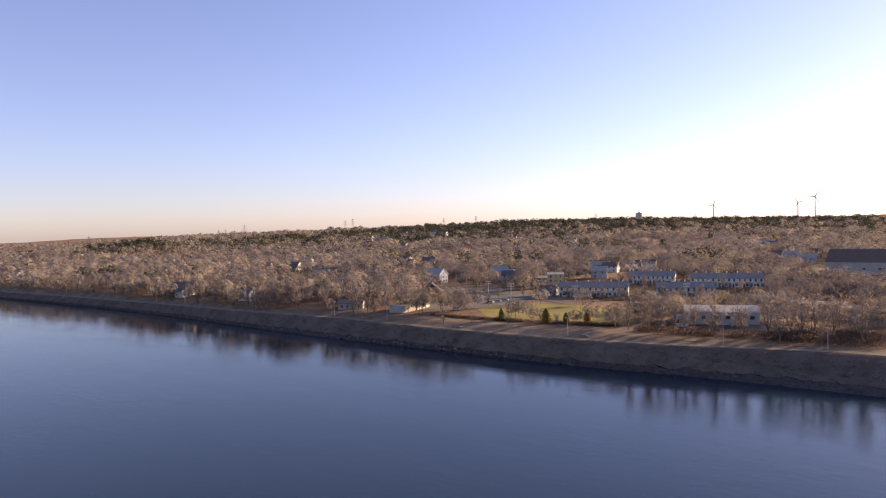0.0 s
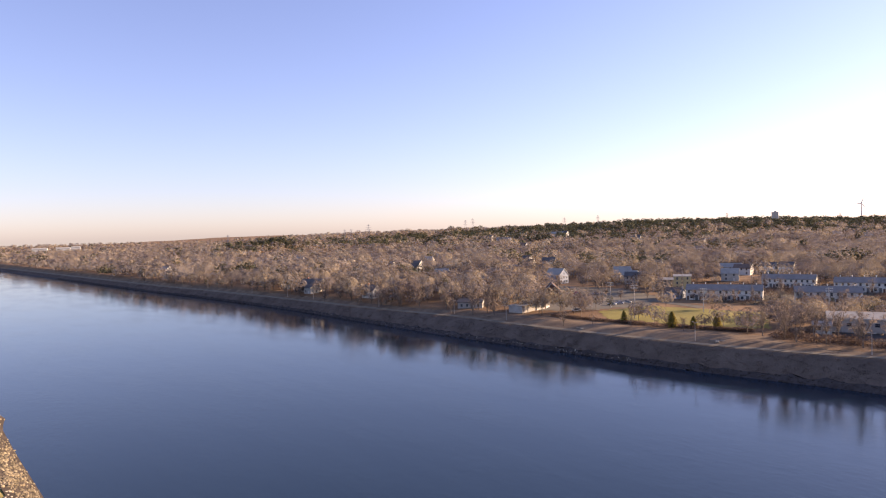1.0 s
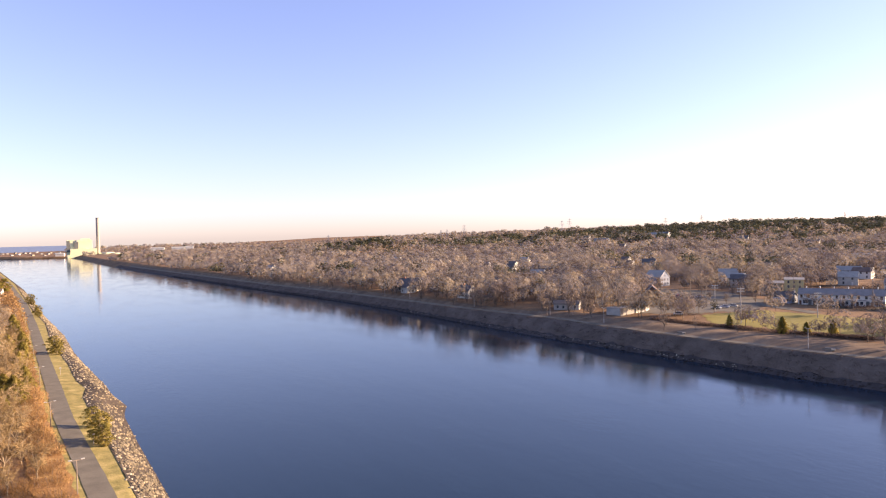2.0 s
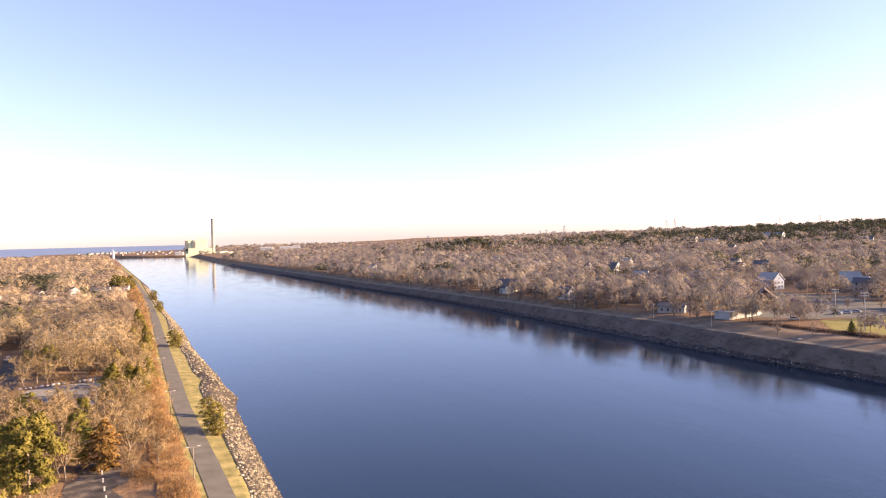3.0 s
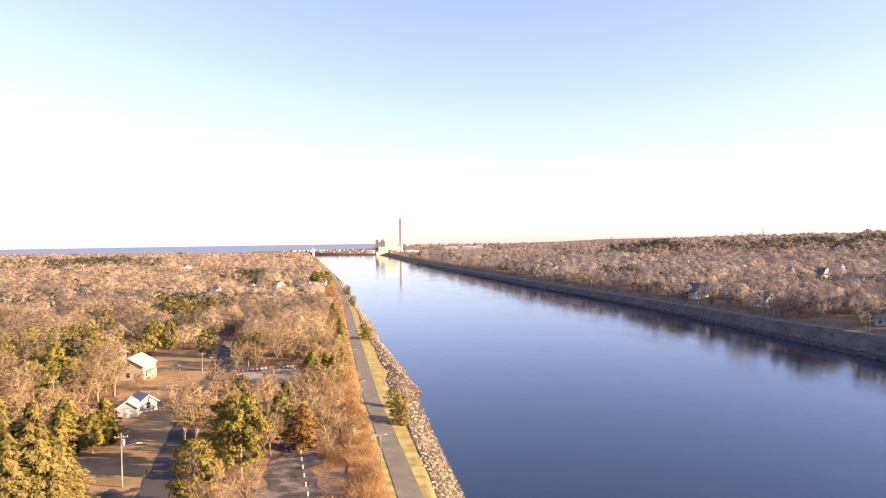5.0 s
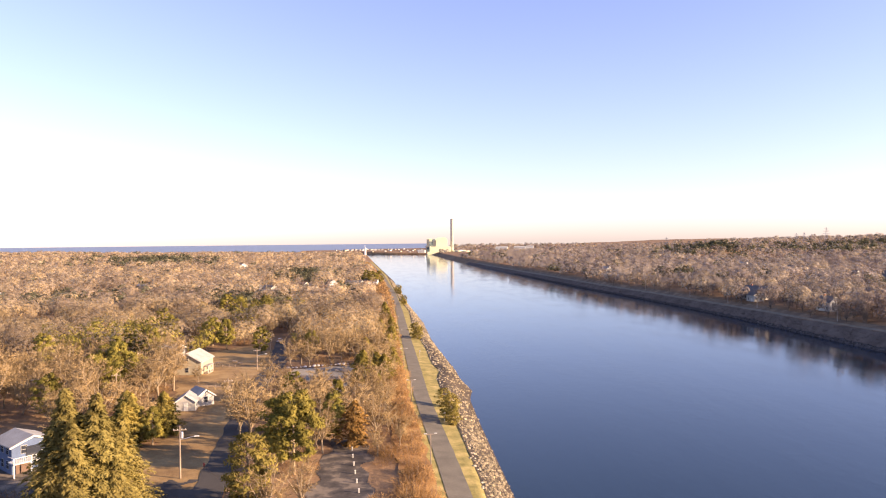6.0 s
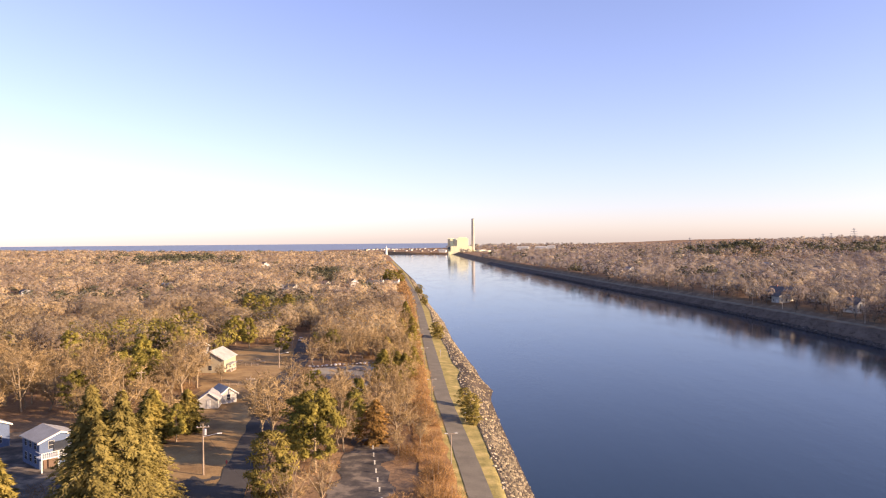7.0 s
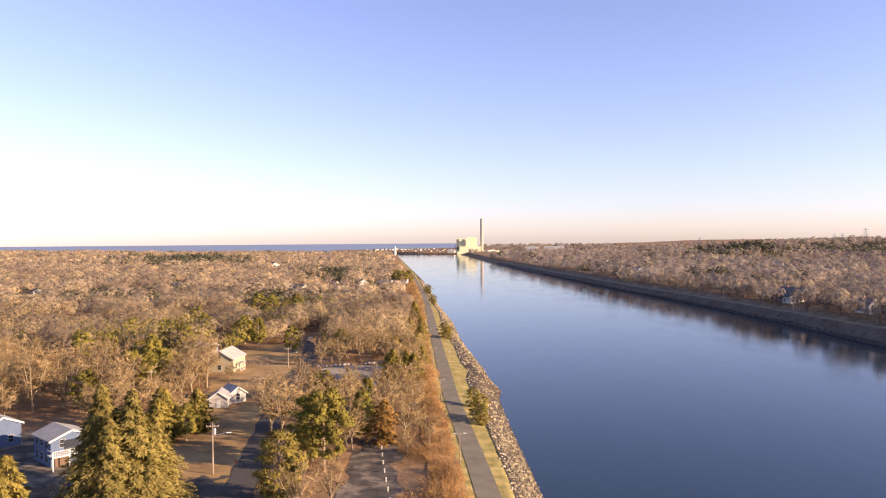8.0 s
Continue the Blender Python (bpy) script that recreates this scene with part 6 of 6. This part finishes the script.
for x_, y_, s_ in ((318, 226, .7), (321, 219, .62), (324, 210, .66), (327, 200, .7), (331, 193, .6), (341, 184, .66), (344, 176, .7), (346, 166, .62), (350, 158, .66), (396, 186, .72), (400, 196, .66), (399, 166, .7), (393, 212, .72), (397, 224, .7), (325, 205, .5), (322, 216, .55), (331, 190, .5), (345, 158, .55), (338, 171, .5), (404, 158, .6), (399, 176, .6), (398, 206, .55), (402, 232, .6), (384, 186, .6), (372, 200, .55), (388, 152, .55)):
    set_tree("bare_tree", bank_meshes, int(x_ + y_) % 7, x_, y_, s_, y_ * 2.0, "small bare tree between the terraces", group="trees round the terraces")
rng = np.random.default_rng(23)
for k in range(30):
    y_ = 335 + 420 * ((k + float(rng.uniform(-.4, .4))) / 30) ** 1.3
    x_ = float(shore(y_)[1] + crest(y_)) + float(rng.uniform(4.5, 11))
    set_tree("bare_tree", bank_meshes, k % 7, x_, y_, float(rng.uniform(.6, .95)), k * 1.9, "pale bare tree beside the bank path", group="trees along the bank path")

# ---------------------------------------------------------------- brush, joined
BRUSH = [brush(600 + i, 2.6 + .4 * i, 2.0 + .2 * i, 310, .062) for i in range(4)]
BRUSH_MID = [brush(640 + i, 2.4, 2.4, 90, .17) for i in range(4)]
BRUSH_FAR = [brush(620 + i, 2.4, 2.4, 22, .45) for i in range(4)]


def thicket(name, X, Y, models, material, label, seed, lo=.6, hi=1.2):
    rng = np.random.default_rng(seed)
    w, c = scatter(models, X, Y, height(X, Y), rng.uniform(lo, hi, len(X)), rng.uniform(0, 6.28, len(X)), rng.integers(0, len(models), len(X)))
    t = thing(name, Matrix(), label, "brush", kind="stuff")
    part("stems", mesh_from("stems", w[0], w[1], M["bark_far"]), None, t, kind="stuff")
    part("twigs", mesh_from("twigs", c[0], c[1], material, c[2]), None, t, kind="stuff")


rng = np.random.default_rng(31)
n = 360
Y_ = rng.uniform(95, 420, n) ** 1.0
X_ = np.array([service_x(v) for v in Y_]) - 4.4 - np.abs(rng.normal(size=n)) * 3.6
k_ = ~is_open(X_, Y_)
thicket("brush", X_[k_], Y_[k_], BRUSH, M["bush"], "rusty brown brush along the service road", 1)
n = 250
Y_ = rng.uniform(100, 300, n)
X_ = np.array([service_x(v) for v in Y_]) - 9 - rng.uniform(0, 75, n)
k_ = ~is_open(X_, Y_)
thicket("undergrowth", X_[k_], Y_[k_], BRUSH, M["bush"], "rusty undergrowth between the trees", 2, .5, 1.0)
Y_ = np.concatenate([rng.uniform(420, 1400, 900)])
X_ = np.array([service_x(v) for v in Y_]) - 4.4 - np.abs(rng.normal(size=900)) * 5
thicket("brush", X_, Y_, BRUSH_FAR, M["bush"], "rusty brown brush along the far stretch of road", 3, .9, 1.7)
Y_ = 40 + 1460 * rng.uniform(0, 1, 2600) ** 1.3
X_ = np.interp(Y_, RIGHT_Y, RIGHT_X) + crest(Y_) * rng.uniform(.2, .97, 2600)
thicket("bank_brush", X_, Y_, BRUSH_FAR, M["bank_brush"], "low dark brush covering the far bank's slope", 4, .25, .5)
n = 300
f_ = rng.uniform(0, 1, n)
thicket("hedge", 236 + 14 * f_ ** 2 + rng.normal(size=n) * .8, 238 - 92 * f_, BRUSH_MID, M["bank_brush"], "dark hedge between the park and the field", 5, .5, .8)
n = 260
Y_ = rng.uniform(55, 135, n)
X_ = np.interp(Y_, RIGHT_Y, RIGHT_X) + rng.uniform(28, 48, n)
k_ = ~is_open(X_, Y_)
thicket("undergrowth", X_[k_], Y_[k_], BRUSH_MID, M["bank_brush"], "brown undergrowth under the bank trees", 6, .8, 1.4)

X_, Y_ = rng.uniform(322, 450, 480), rng.uniform(138, 278, 480)
k_ = inside(TOWN_GREEN, X_, Y_)
for hx_, hy_, a_, half in ((337, 212, 27, 20), (355, 168, 28, 16), (416, 219, 21, 16), (416, 171, 20, 22), (372, 262, 36, 7), (374, 279, 36, 10)):
    c_, s_ = math.cos(radians(a_)), math.sin(radians(a_))
    u_, v_ = (X_ - hx_) * c_ + (Y_ - hy_) * s_, -(X_ - hx_) * s_ + (Y_ - hy_) * c_
    k_ &= ~((np.abs(u_) < 9) & (np.abs(v_) < half + 2))
thicket("shrubs", X_[k_], Y_[k_], BRUSH_MID, M["bank_brush"], "brown winter shrubs round the terraced houses", 11, .8, 1.7)

# ---------------------------------------------------------------- riprap
riprap = thing("riprap", Matrix(), "rough brown and grey riprap stones on the near bank", "riprap", kind="structure")
rock_me = [mesh_from("stone", *ROCKS[i], M["rock"]) for i in range(8)]
rng = np.random.default_rng(41)
for k in range(300):
    y_ = 122 + 58 * (k + float(rng.uniform(-.5, .5))) / 300
    d_ = float(rng.uniform(.02, 1.0) * rip(y_))
    x_ = float(np.interp(y_, LEFT_Y, LEFT_X)) - d_
    s_ = float(rng.uniform(.6, 1.2))
    ob = part("stone", rock_me[k % 8], None, riprap)
    ob.matrix_basis = Matrix.LocRotScale((x_, y_, float(height(x_, y_)) + .15 * s_), Euler((float(rng.uniform(-.5, .5)), float(rng.uniform(-.5, .5)), k * 1.7)), (s_, s_ * float(rng.uniform(.7, 1.3)), s_))


def stones(name, X, Y, S, material, label, seed):
    rng = np.random.default_rng(seed)
    gs = []
    K = rng.integers(0, 8, len(X))
    for k in range(8):
        i = np.where(K == k)[0]
        V, F = ROCKS[k]
        a = rng.uniform(0, 6.28, len(i))[:, None]
        v = np.stack([V[None, :, 0] * np.cos(a) - V[None, :, 1] * np.sin(a), V[None, :, 0] * np.sin(a) + V[None, :, 1] * np.cos(a), np.repeat(V[None, :, 2], len(i), 0)], 2)
        v = v * S[i][:, None, None] * rng.uniform(.8, 1.25, (len(i), 1, 3)) + np.stack([X[i], Y[i], height(X[i], Y[i]) + .12 * S[i]], 1)[:, None]
        gs.append((v.reshape(-1, 3), (F[None] + (np.arange(len(i)) * len(V))[:, None, None]).reshape(-1, 3)))
    t = thing(name, Matrix(), label, "riprap", kind="stuff")
    part("stones", mesh_from("stones", *join(*gs), material), None, t, kind="stuff")


n = 6600
Y_ = 40 + 760 * rng.uniform(0, 1, n) ** 1.8
D_ = rng.uniform(-.04, 1.02, n) * rip(Y_)
stones("riprap_stones", np.interp(Y_, LEFT_Y, LEFT_X) - D_, Y_, rng.uniform(.36, .85, n) * (1 + Y_ / 700), M["rock"], "rough brown and grey riprap stones on the near bank", 7)
M["edge_stone"] = rough_mat("edge_stone", [(0.3, (0.26, 0.23, 0.165)), (0.7, (0.48, 0.43, 0.32))], 0.8, 6.0, 0.9, 0.4, 0.05)
n = 420
Y_ = 60 + 460 * rng.uniform(0, 1, n) ** 1.4
stones("edge_stones", np.interp(Y_, LEFT_Y, LEFT_X) - rip(Y_) + rng.uniform(-.6, 1.2, n), Y_, rng.uniform(.4, .95, n), M["edge_stone"], "pale stones along the upper edge of the riprap", 9)
n = 3000
Y_ = 30 + 1000 * rng.uniform(0, 1, n) ** 1.5
D_ = crest(Y_) * rng.uniform(-.05, .2, n)
stones("far_riprap", np.interp(Y_, RIGHT_Y, RIGHT_X) + D_, Y_, rng.uniform(.5, .95, n) * (1 + Y_ / 900), M["wet_rock"], "dark wet riprap stones along the far waterline", 8)
n = 300
Y_ = 170 + 320 * rng.uniform(0, 1, n) ** 1.2
stones("far_edge_stones", np.interp(Y_, RIGHT_Y, RIGHT_X) + crest(Y_) * rng.uniform(.04, .16, n), Y_, rng.uniform(.35, .75, n), M["edge_stone"], "pale stones along the top of the far riprap", 10)
